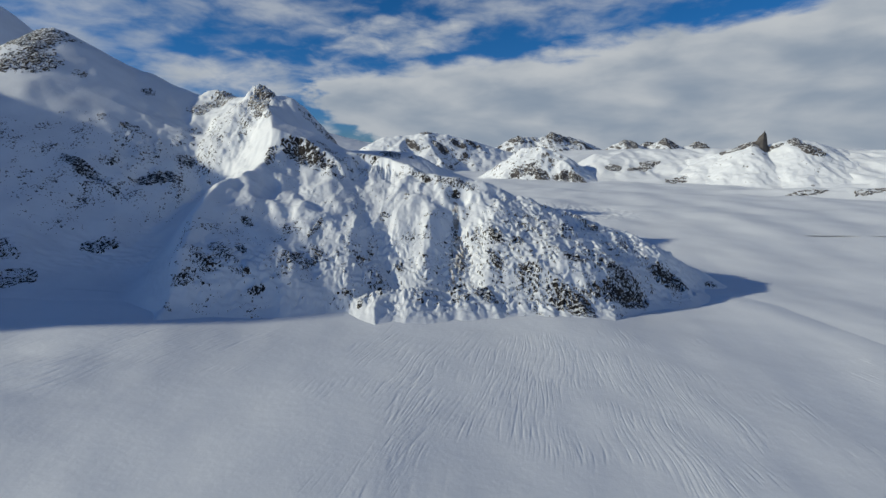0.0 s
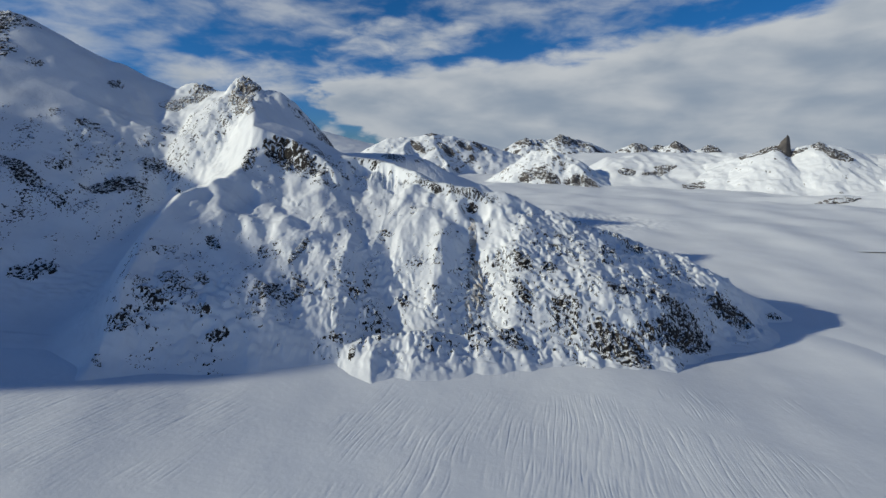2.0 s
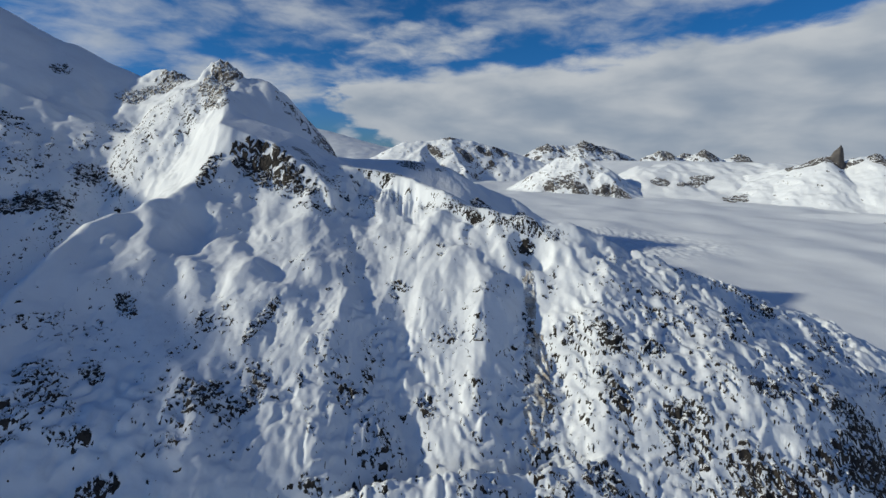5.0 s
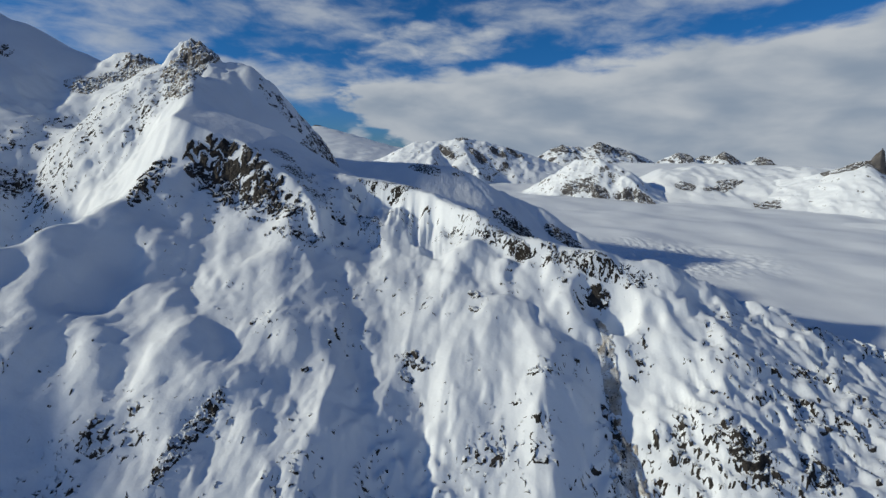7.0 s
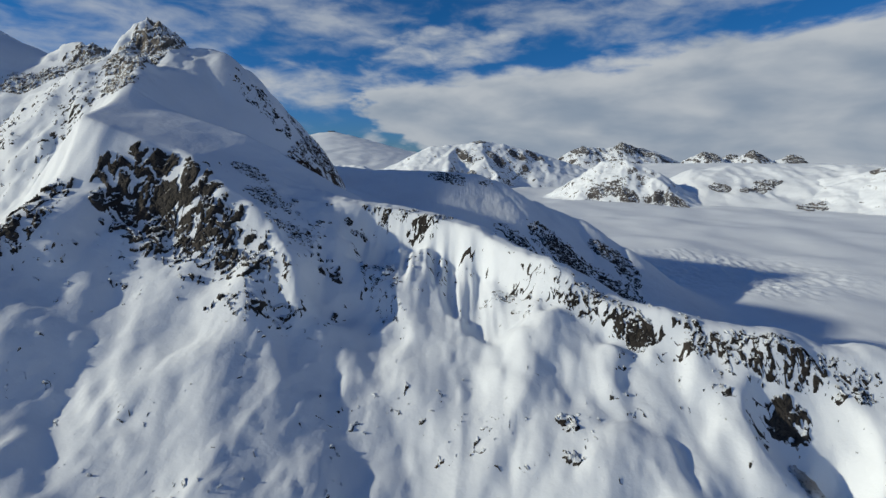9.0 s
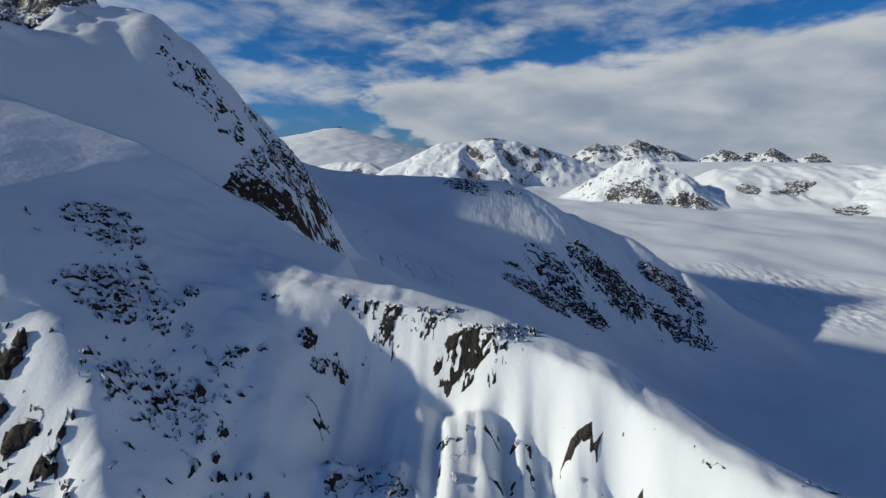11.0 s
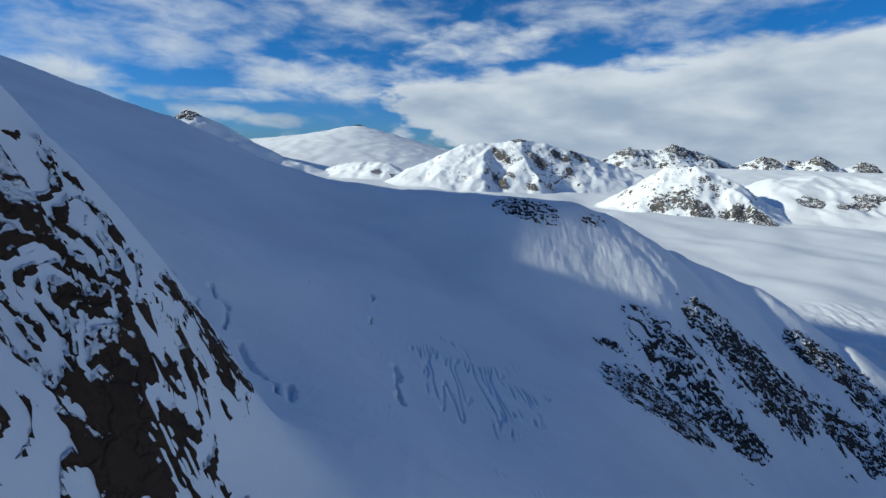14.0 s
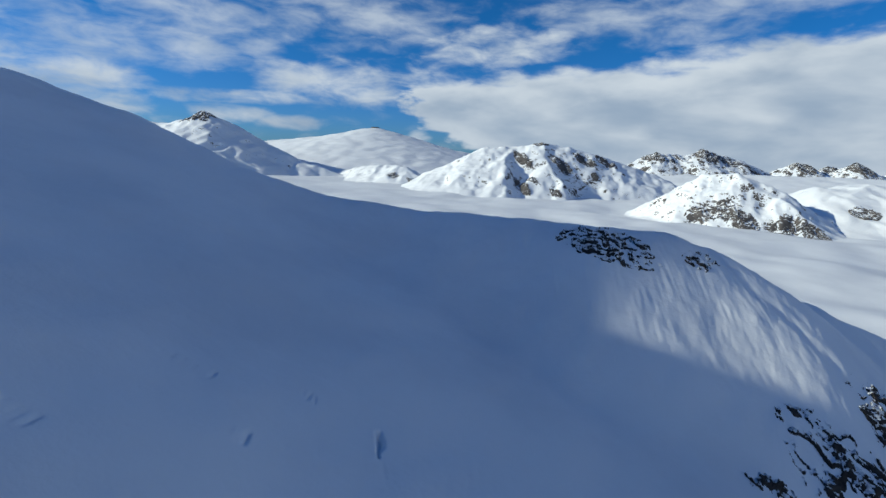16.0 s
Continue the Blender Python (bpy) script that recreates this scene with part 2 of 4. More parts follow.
def ridge(x, y, line, r=6.0, curve=0.0, flat=0.0):
    """Height of a ridge whose crest runs along the line of (x, y, z, slope on the left of the way, slope on the right)."""
    height = np.full(x.shape, -1e9)
    for (ax, ay, az, al, ar), (bx, by, bz, bl, br) in zip(line, line[1:]):
        dx, dy = bx - ax, by - ay
        t = np.clip(((x - ax) * dx + (y - ay) * dy) / (dx * dx + dy * dy), 0, 1)
        px, py = x - ax - t * dx, y - ay - t * dy
        d = np.hypot(px, py)
        side = step((dx * py - dy * px) / math.hypot(dx, dy) / (d + 1e-6), -0.6, 0.6)
        slope = side * (al + t * (bl - al)) + (1 - side) * (ar + t * (br - ar))
        d = np.maximum(d - flat, 0)
        h = az + t * (bz - az) - slope * (np.sqrt(d * d + r * r) - r) * (1 + curve * d)
        height = np.maximum(height, h)
    return height


MAIN = [(285, 428, -21, 1.0, .9), (236, 454, 4, .5, .7), (160, 440, 41, .42, .6), (75, 426, 69, .46, .55), (32, 427, 84, .6, .5), (10, 427, 88.5, .7, .5), (-5, 430, 90.5, .66, .5), (-19, 434, 92.5, .55, .5),
        (-31, 442, 97, .58, .55), (-50, 454, 102.6, .52, .6), (-62, 460, 105.2, .49, .6), (-76, 464, 106.6, .46, .65), (-88, 465, 107.6, .42, .65), (-97, 468, 108.6, .4, .65), (-107, 476, 111, .34, .7), (-124, 491, 115, .32, .8)]
DOME = [(-110, 548, 104, 1.5, 2.6), (-115, 549, 111, 1.4, 2.4), (-121, 551, 119, 1.3, 2.1), (-129, 551, 129, 1.2, 1.7), (-136, 550, 137, 1.1, 1.7), (-144, 549, 146, 1.0, 1.8), (-153, 549, 155, .9, 1.6),
        (-164, 549, 162, .7, 1.3), (-180, 548, 166.5, .6, 1.0), (-196, 548, 167, .6, .85), (-225, 565, 163, .7, .6), (-272, 586, 165, .7, .6)]
RIB_Y, RIB_X = (240, 262, 279, 294, 309, 340, 372, 400, 424, 452, 490, 522, 540, 600), (-166, -163, -161, -162, -163, -171, -167, -152, -147, -150, -165, -182, -190, -200)
RIB_Z = (-14, 13, 22, 34, 51, 68, 86.5, 92, 102, 118, 141, 155, 120, -200)
# the last three points of LEFT stand out of view, raised to shade the spur
LEFT = [(-272, 586, 165, .66, .6), (-340, 590, 192, .7, .6), (-430, 584, 236, .72, .6), (-470, 606, 219, .66, .6), (-520, 632, 216, .6, .6), (-575, 663, 236, .6, .6), (-640, 715, 300, .7, .9), (-655, 680, 345, .9, .9), (-800, 740, 340, .7, .7)]
LEFT_RIB = [(-425, 570, 222, .7, .7), (-395, 500, 112, .7, .8), (-372, 440, 36, .8, .9), (-365, 405, -10, .9, .9)]
# ridge out of view, its profile set to shade the left wall, rib foot and glacier
UNSEEN_WEST = [(-520, 632, 216, 0.7, 0.6), (-575, 540, 212, 0.8, 0.6), (-598, 450, 224, 0.85, 0.6), (-600, 400, 232, 0.85, 0.6), (-602, 355, 232, 0.85, 0.6), (-602, 300, 230, 0.9, 0.7), (-602, 270, 236, 1, 1), (-602, 235, 234, 1.2, 1.2), (-602, 208, 222, 2, 2), (-602, 192, 214, 2, 2), (-602, 176, 202, 3, 3), (-602, 156, 160, 3, 3), (-603, 138, 110, 3, 3), (-604, 120, 60, 1, 1), (-610, 30, -10, 1, 1)]
SHOULDER = [(-124, 490, 115, .8, .7), (-116, 508, 113.5, .9, .9), (-112, 528, 101.5, 1.2, .95), (-108, 547, 89, 1.3, .95), (-105, 553, 80, 1.0, .9)]
SPUR = [(-348, 790, 155, .55, .4), (-291, 788, 140, .55, .4), (-229, 786, 117, .55, .4), (-190, 785, 108, .6, .42), (-150, 783, 104.5, .6, .45), (-112, 778, 105.5, .6, .5), (-89, 772, 105, .6, .52), (-58, 784, 103, .6, .54), (-42, 787, 98, .6, .54),
        (-4, 788, 80, .6, .58), (36, 785, 65, .7, .62), (75, 772, 43, .7, .62), (108, 758, 15, .8, .7), (128, 752, -8, .8, .8)]


def lean(x, y):
    """The near glacier falls gently towards the east."""
    return (4.5 - 0.07 * x / (1 + (x / 330) ** 4) ** 0.25) * step(y, 860, 480)


CREST_X, CREST_Y = [p[0] for p in MAIN[::-1]], [p[1] for p in MAIN[::-1]]
TOE_X, TOE_Y = (-200, -163, -127, -90, -52, -10, 31, 79, 120, 226, 280), (290, 268, 266, 282, 297, 308, 322, 330, 336, 425, 425)


def spot(x, y, cx, cy, rx, ry, turn=0.0):
    """1 in the middle of an ellipse, falling to 0 at its rim."""
    c, s = math.cos(radians(turn)), math.sin(radians(turn))
    u, v = ((x - cx) * c + (y - cy) * s) / rx, (-(x - cx) * s + (y - cy) * c) / ry
    return np.clip(1 - u * u - v * v, 0, 1)


def terrace(z, size, sharp=0.75):
    """Steps in a height, as bedded rock weathers."""
    k = np.floor(z / size)
    f = z / size - k
    return (k + (1 - sharp) * f + sharp * step(f, 0.55, 0.95)) * size


def box_mask(x, y, box, rim=5.0):
    x0, x1, y0, y1 = box
    return step(x, x0, x0 + rim) * step(x, x1, x1 - rim) * step(y, y0, y0 + rim) * step(y, y1, y1 - rim)


def swells(x, y):
    far = step(y, 500, 900)
    return (lean(x, y) + 2.4 * fbm(x / 150, y / 150, 2) + 0.4 * fbm(x / 40, y / 40, 2) + 1.3 * step(x, -60, -200) * step(y, 330, 180) * fbm(x / 55, y / 32, 2)
            + far * 6.0 * fbm(x / 190, y / 190, 2) + spot(x, y, 235, 900, 150, 130) * 2.2 * fbm(x / 9, y / 9, 3))


def rib(x, y):
    """The sharp rib in front of the summit: a broad shoulder to the east, a steep side to the west."""
    across = x - np.interp(y, RIB_Y, RIB_X)
    fall = np.where(across > 0, np.interp(y, (262, 390, 420, 460, 500), (.1, .13, .38, .62, .8)), np.interp(y, (262, 340, 372, 424, 500), (1.0, 1.3, 1.2, .85, .9)))
    shoulder = 0.4 * np.maximum(x + 94 + 0.2 * (y - 300), 0) * step(y, 350, 320)
    return np.interp(y, RIB_Y, RIB_Z) - 14 * (1 - np.exp(-np.maximum(across, 0) / 30)) * step(y, 420, 390) - fall * (np.sqrt(across ** 2 + 9) - 3) - shoulder - 0.8 * np.maximum(x + 66, 0)


def flank(x, y):
    """The dome's shaded side above the rock band: it dips east and breaks off in a wall to the south."""
    u = x + 121
    h = 118.5 - np.where(u > 0, 0.52, 0.32) * u + 0.14 * (y - 450)
    crest = np.interp(y, (420, 452, 490, 522), (-146, -151, -166, -184))
    edge = np.interp(x, (-160, -150, -121, -95, -85), (458, 456, 455, 441, 430)) + 2.5 * fbm(x / 17 + 4, y / 30, 3)
    drop = np.maximum(edge - y, 0)
    return h - 1.3 * np.maximum(crest - x, 0) - 1.45 * (np.sqrt(drop ** 2 + 12) - 3.46) - 1.2 * np.maximum(u - 34, 0) - 4 * np.maximum(y - 488, 0)


def massif(x, y):
    """Height of the mountain, its bowl and its far spur above the glacier."""
    wx, wy = x + 3 * fbm(x / 60, y / 60, 3), y + 3 * fbm(x / 60 + 40, y / 60, 3)
    cap = step(x, -34, -48) * step(x, -112, -98)
    main = ridge(x + 0.4 * (wx - x), y + 0.4 * (wy - y) - 3.0 * cap, MAIN, 3, 0.0034, 2.0 * cap)
    h = smax(main, rib(x + 0.5 * (wx - x), y + 0.5 * (wy - y)), 4)
    h = smax(h, flank(x + 0.5 * (wx - x), y + 0.5 * (wy - y)), 4)
    # the dome's east end is a steep slab
    slab = 121.5 - 2.58 * (x + 115.2) - 0.157 * (y - 509.8)
    dome = -smax(-ridge(x, y, DOME, 4.5, 0.006), -slab, 2)
    h = smax(h, dome, 5)
    h = smax(h, ridge(x, y, SHOULDER, 3, 0.004), 2 + 13 * step(x, -112, -126))
    left = smax(ridge(wx, wy, LEFT, 12), ridge(wx, wy, LEFT_RIB, 10), 12)
    left = smax(left, ridge(wx, wy, UNSEEN_WEST, 10), 12)
    h = smax(h, left, 8)
    front = step(wy, 470, 430) * step(x, -400, -250)
    bowl = 38 - 0.345 * x - 0.004 * np.maximum(x + 60, 0) ** 2 + 2 * fbm(x / 90, y / 90, 2)
    bowl = np.minimum(bowl, 235) - 0.55 * np.maximum(np.sqrt((np.maximum(y - 770, 0)) ** 2 + 144) - 12, 0)
    bowl = bowl - 0.8 * np.maximum(505 - y, 0) + 16 * spot(x, y, -106, 550, 62, 66) ** 2.4
    h = smax(h, bowl, 9)
    spur = ridge(wx, y, SPUR, 7, 0.003)
    h = smax(h, spur, 5)
    # hollow under the rock band, and the notch below the crest
    h = h - 7 * spot(x, y, 12, 413, 11, 10) - 7 * spot(x, y, 10, 362, 24, 42) - 4 * spot(x, y, -24, 372, 14, 36) - 3.5 * spot(x, y, -68, 392, 18, 40, -12)
    # crag towers on the summit ridge
    h = h + 9 * spot(x, y, -194, 545, 17, 13) * (0.3 + 0.9 * crests(x / 12, y / 12, 2)) + 10 * spot(x, y, -250, 578, 26, 12) * crests(x / 9, y / 9, 3)
    # steep lip under the crest, and a steeper foot
    south = np.interp(x, CREST_X, CREST_Y) - y
    sharp = step(x, -34, -48) * step(x, -86, -72)
    lip = step(south, 2.0 - 2.6 * sharp + 1.0 * sharp * perlin(x / 6, 0.5 + 0 * y), 8.0 - 3.5 * sharp) * step(south, 70, 10) * step(x, -90, -74) * step(x, 60, 35)
    h = h - lip * (2.6 + 3.2 * sharp + 3.0 * step(fbm(x / 22 + 3, y / 22 + 0.5, 3), -0.35, 0.4) + sharp * step(south, 30, 6) * (1.4 * perlin(x / 3.2 + 2, y / 30) + 0.9 * perlin((x + 0.1 * y) / 1.5, y / 14)))
    toe = np.interp(x, TOE_X, TOE_Y)
    h = h - 14 * step(toe + 30 - y, 0, 34) * step(x, -100, -60)
    low = lean(x, y)
    # snow cones along the foot
    cones = low + np.minimum(0.6 * (y - toe + 9), 20) - 3.6 * np.abs(perlin(x / 21 + 2 + 0.3 * perlin(x / 9, y / 30), y / 70)) - 30 * step(x, -40, -88) - 30 * step(x, 125, 150) - 60 * step(y - toe, 16, 30)
    h = smax(h, cones, 5)
    # swells and flutes of the face, running down the slope
    face = step(h - low, -3, 9) * front * step(y, 462, 440) * (1 - step(south, 22, 8) * step(x, -115, -100) * step(x, -30, -42))
    upper = step(y, 365, 405) * step(x, 40, 0)
    swell = fbm((x + 0.3 * y) / 30 + 3, y / 44, 2)
    u = x + 5 * fbm(x / 30, y / 30, 2)
    pillow = 3.4 * np.abs(perlin((u + 0.35 * y) / 23, y / 32)) + 0.5 * np.abs(perlin((u + 0.3 * y) / 9 + 7, y / 12)) - 0.9
    lumps = fbm(x / 8.5, y / 11, 4, 0.6)
    wide = perlin((x + 7 * perlin(x / 23, y / 23) + 0.2 * y) / 19 + 11, (y + 6 * perlin(x / 21 + 5, y / 21)) / 25)
    mounds = 3.0 * step(wide, -0.45, 0.75) + 0.6 * step(perlin((x + 2 * lumps) / 9.5, y / 12 + 3), -0.2, 0.7) - 1.4
    nubs = 0.55 * step(perlin(x / 3.6 + 3, y / 4.2), 0.22, 0.6) * step(perlin(x / 37, y / 37 + 5), -0.4, 0.3)
    nose, west = step(x, -20, 90), step(x, -45, -85) * step(x, -180, -150) * step(y, 325, 350)
    h = h + 0.78 * face * (1.9 * swell + (0.4 + 0.3 * nose) * pillow + (0.75 + 0.35 * upper + 0.7 * west) * mounds + (1 - 0.4 * upper) * nubs + (0.42 - 0.28 * upper + 0.5 * nose) * lumps + (0.22 + 0.2 * nose) * fbm(x / 4, y / 5, 3))
    # small snow-covered ledges towards the foot and the nose
    q = h + 0.25 * x + 4.5 * fbm(x / 10, y / 10, 3)
    ledges = step(nose + 0.9 * step(h, 70, 30) + 0.5 * fbm(x / 30, y / 30, 2), 0.2, 1.0)
    h = h + face * ledges * 0.5 * (terrace(q, 5.0, 1.0) - q)
    h = h + step(h, 6, 30) * (0.5 * fbm(x / 25, y / 25, 3)) * (1 - front)
    h = h + 0.32 * step(spur - bowl, 0, 12) * lumps * step(y, 600, 660)
    # wind drifts along the top of the crest, and the dome's broken sunlit side
    h = h + step(south, 26, 12) * step(south, -14, -6) * step(x, -125, -110) * step(x, -20, -40) * (1 - 0.7 * sharp) * (0.3 * fbm(x / 7, y / 5 + 2, 3) + 0.22 * step(perlin(x / 4.5 + 8, y / 3.5), 0.15, 0.45))
    h = h + step(x, -158, -178) * step(x, -330, -280) * step(y, 400, 440) * step(y, 575, 545) * (2.2 * fbm((x + 0.4 * y) / 17, y / 24, 4, 0.6) + 2.4 * (crests(x / 21 + 3, y / 29, 3) - 0.6))
    # runnels under the crest
    h = h + 0.2 * step(fbm(x / 7 + 2, y / 9, 2), -0.2, 0.5) * step(main - h, 3, -1) * step(x, -140, -100) * step(x, 40, 0) * step(h, 70, 85) * perlin((x + 0.15 * y) / 1.5, y / 18)
    # the snow runs out smoothly onto the glacier behind the ridge and at the foot of the shaded wall
    run = np.maximum(box_mask(x, y, (-300, 310, 500, 1060), 60), box_mask(x, y, (-480, -150, 268, 420), 30))
    return smax(h, (low - 5) * (1 - run) + (swells(x, y) + 0.1) * run, 9 + 18 * run)


def sheet(name, xs, ys, height, material, parent=None):
    """A ground surface over a grid of uneven spacing."""
    gx, gy = np.meshgrid(xs, ys)
    gz = height(gx, gy)
    co = np.stack([gx, gy, gz], -1).reshape(-1, 3)
    nx, ny = len(xs), len(ys)
    i = (np.arange(ny - 1)[:, None] * nx + np.arange(nx - 1)[None, :]).reshape(-1)
    quads = np.stack([i, i + 1, i + 1 + nx, i + nx], 1)
    return mesh_of(name, co, quads, material, parent)


def mesh_of(name, co, quads, material, parent=None):
    me = bpy.data.meshes.new(name)
    me.vertices.add(len(co))
    me.vertices.foreach_set("co", np.asarray(co, np.float32).ravel())
    me.loops.add(quads.size)
    me.loops.foreach_set("vertex_index", quads.astype(np.int32).ravel())
    me.polygons.add(len(quads))
    me.polygons.foreach_set("loop_start", np.arange(0, quads.size, quads.shape[1], dtype=np.int32))
    me.polygons.foreach_set("use_smooth", np.ones(len(quads), bool))
    me.update()
    me.validate()
    me.materials.append(material)
    ob = new(name, me)
    if parent is not None:
        ob.parent = parent
    return ob


def spaced(*stops):
    """Coordinates through stops of (place, spacing there)."""
    out = [stops[0][0]]
    for (a, sa), (b, sb) in zip(stops, stops[1:]):
        n = max(1, int(round((b - a) / ((sa + sb) / 2))))
        t = (np.arange(n) + 1) / n
        out.extend(a + (b - a) * (sa * t + 0.5 * (sb - sa) * t * t) / ((sa + sb) / 2))
    return np.array(out)


FAN = (170, 880)  # the crevasses fan out from here


def crevassed(x, y):
    """Where the glacier is broken by crevasses, 0 to 1."""
    return np.maximum(np.maximum(spot(x, y, -190, 220, 150, 75, 20), spot(x, y, 60, 225, 170, 125) * 0.95), spot(x, y, 240, 230, 90, 120) * 0.6)


def patch_edge(x, y):
    r, a = np.hypot(x - FAN[0], y - FAN[1]), np.arctan2(y - FAN[1], x - FAN[0])
    return step(r, 440, 500) * step(r, 850, 800) * step(a, -2.22, -2.12) * step(a, -1.30, -1.40)


def glacier_height(x, y):
    return swells(x, y) - 2.0 * patch_edge(x, y)


ground = sheet("ground", spaced((-4800, 200), (-600, 20), (-300, 4), (120, 3), (400, 3), (900, 12), (4800, 200)),
               spaced((-3000, 200), (-100, 10), (60, 4), (420, 4), (700, 4), (1000, 4), (1800, 15), (4900, 120)), glacier_height, MAT_GLACIER)
tagged(ground, "broad wind-rippled snow-covered glacier between the mountains", "glacier", kind="structure")


def crevasse_field():
    """Near part of the glacier on a grid that follows the crevasses."""
    aa, rr = np.meshgrid(np.linspace(-2.22, -1.30, 2200), np.linspace(440, 850, 170))
    x, y = FAN[0] + rr * np.cos(aa), FAN[1] + rr * np.sin(aa)
    bend = aa + 0.010 * fbm(x / 70, y / 70, 2)
    line = perlin(bend * 190, rr / 60 + 7)
    fine = perlin(bend * 420 + 40, rr / 30)
    broken = crevassed(x, y)
    many = step(broken * 1.2 + 0.8 * fbm(x / 40, y / 40, 3), 0.55, 1.0)
    groove = np.exp(-(line / 0.055) ** 2) * many * 0.12 + np.exp(-(fine / 0.10) ** 2) * step(many, 0.3, 1) * 0.08
    edge = patch_edge(x, y)
    z = swells(x, y) + 0.12 - groove - 2.2 * (1 - edge)
    n = aa.shape[1]
    i = (np.arange(aa.shape[0] - 1)[:, None] * n + np.arange(n - 1)[None, :]).reshape(-1)
    ob = mesh_of("crevassed_snow", np.stack([x, y, z], -1).reshape(-1, 3), np.stack([i, i + 1, i + 1 + n, i + n], 1), MAT_GLACIER, ground)
    return tagged(ob, "snow surface split by long narrow crevasses", kind="stuff")


crevasse_field()

def sunk(x, y, box):
    x0, x1, y0, y1 = box
    return box_mask(x, y, (x0 + 5, x1 - 5, y0 + 5, y1 - 5), 4)


BOWL = (-174, -62, 580, 670)


def snow_surface(x, y):
    return massif(x, y) - 1.7 * sunk(x, y, BOWL)


mountain = tagged(new("snowy_mountain"), "steep snow-covered mountain ridge with dark rock showing through", "mountain")
sheet("snow_slope", spaced((-800, 10), (-650, 5), (-560, 5), (-300, 3), (-200, 0.9), (-110, 0.8), (-90, 0.45), (-25, 0.45), (0, 0.8), (120, 0.9), (330, 1.6)), spaced((-40, 10), (200, 6), (280, 1.4), (310, 0.9), (420, 0.8), (438, 0.45), (472, 0.45), (490, 0.9), (560, 0.9), (660, 1.4), (830, 1.4), (1100, 8)), snow_surface, MAT_SNOW, mountain)


def cracked_slope(box, groove, label):
    """A stretch of the snow slope with open crevasses."""
    def height(x, y):
        return massif(x, y) + 0.05 - groove(x, y) * sunk(x, y, box) - 0.4 * (1 - box_mask(x, y, box, 3))

    ob = sheet("crevassed_slope", np.arange(box[0], box[1], 0.3), np.arange(box[2], box[3], 0.3), height, MAT_SNOW, mountain)
    tagged(ob, label)


def icefall(x, y):
    n = perlin((x + 0.25 * y + 0.8 * fbm(x / 14, y / 14, 2)) / 1.9, y / 20 + 4)
    return 0.5 * np.exp(-(n / 0.10) ** 2) * step(spot(x, y, -94, 630, 20, 24, 35) + 0.6 * fbm(x / 8, y / 8, 2), 0.3, 0.7)


CRACKS = [[(-163, 606), (-157, 606.5), (-153, 603), (-145, 590)], [(-150, 605), (-145, 598)], [(-151, 611), (-145, 608), (-142, 601)], [(-138, 600), (-133, 595), (-127, 593), (-124, 588)],
          [(-125, 594), (-121, 587)], [(-129, 661), (-127.5, 656)], [(-124.5, 644), (-123.5, 640)], [(-112, 622), (-107, 608)]]


def cracks(x, y):
    depth = 0 * x
    u, v = x + 0.7 * fbm(x / 3, y / 3, 2), y + 0.7 * fbm(x / 3 + 9, y / 3, 2)
    for line in CRACKS:
        for (ax, ay), (bx, by) in zip(line, line[1:]):
            t = np.clip(((u - ax) * (bx - ax) + (v - ay) * (by - ay)) / ((bx - ax) ** 2 + (by - ay) ** 2), 0, 1)
            depth = np.maximum(depth, 1.4 * np.exp(-(np.hypot(u - ax - t * (bx - ax), v - ay - t * (by - ay)) / (0.2 + 0.28 * (1 + np.sin(0.9 * x + 0.7 * y)) )) ** 4))
    return depth * step(fbm(x / 5 + 8, y / 5, 2), -0.9, -0.5)


cracked_slope(BOWL, lambda x, y: np.maximum(icefall(x, y), cracks(x, y)), "shaded snow slope split by crevasses and curved cracks")


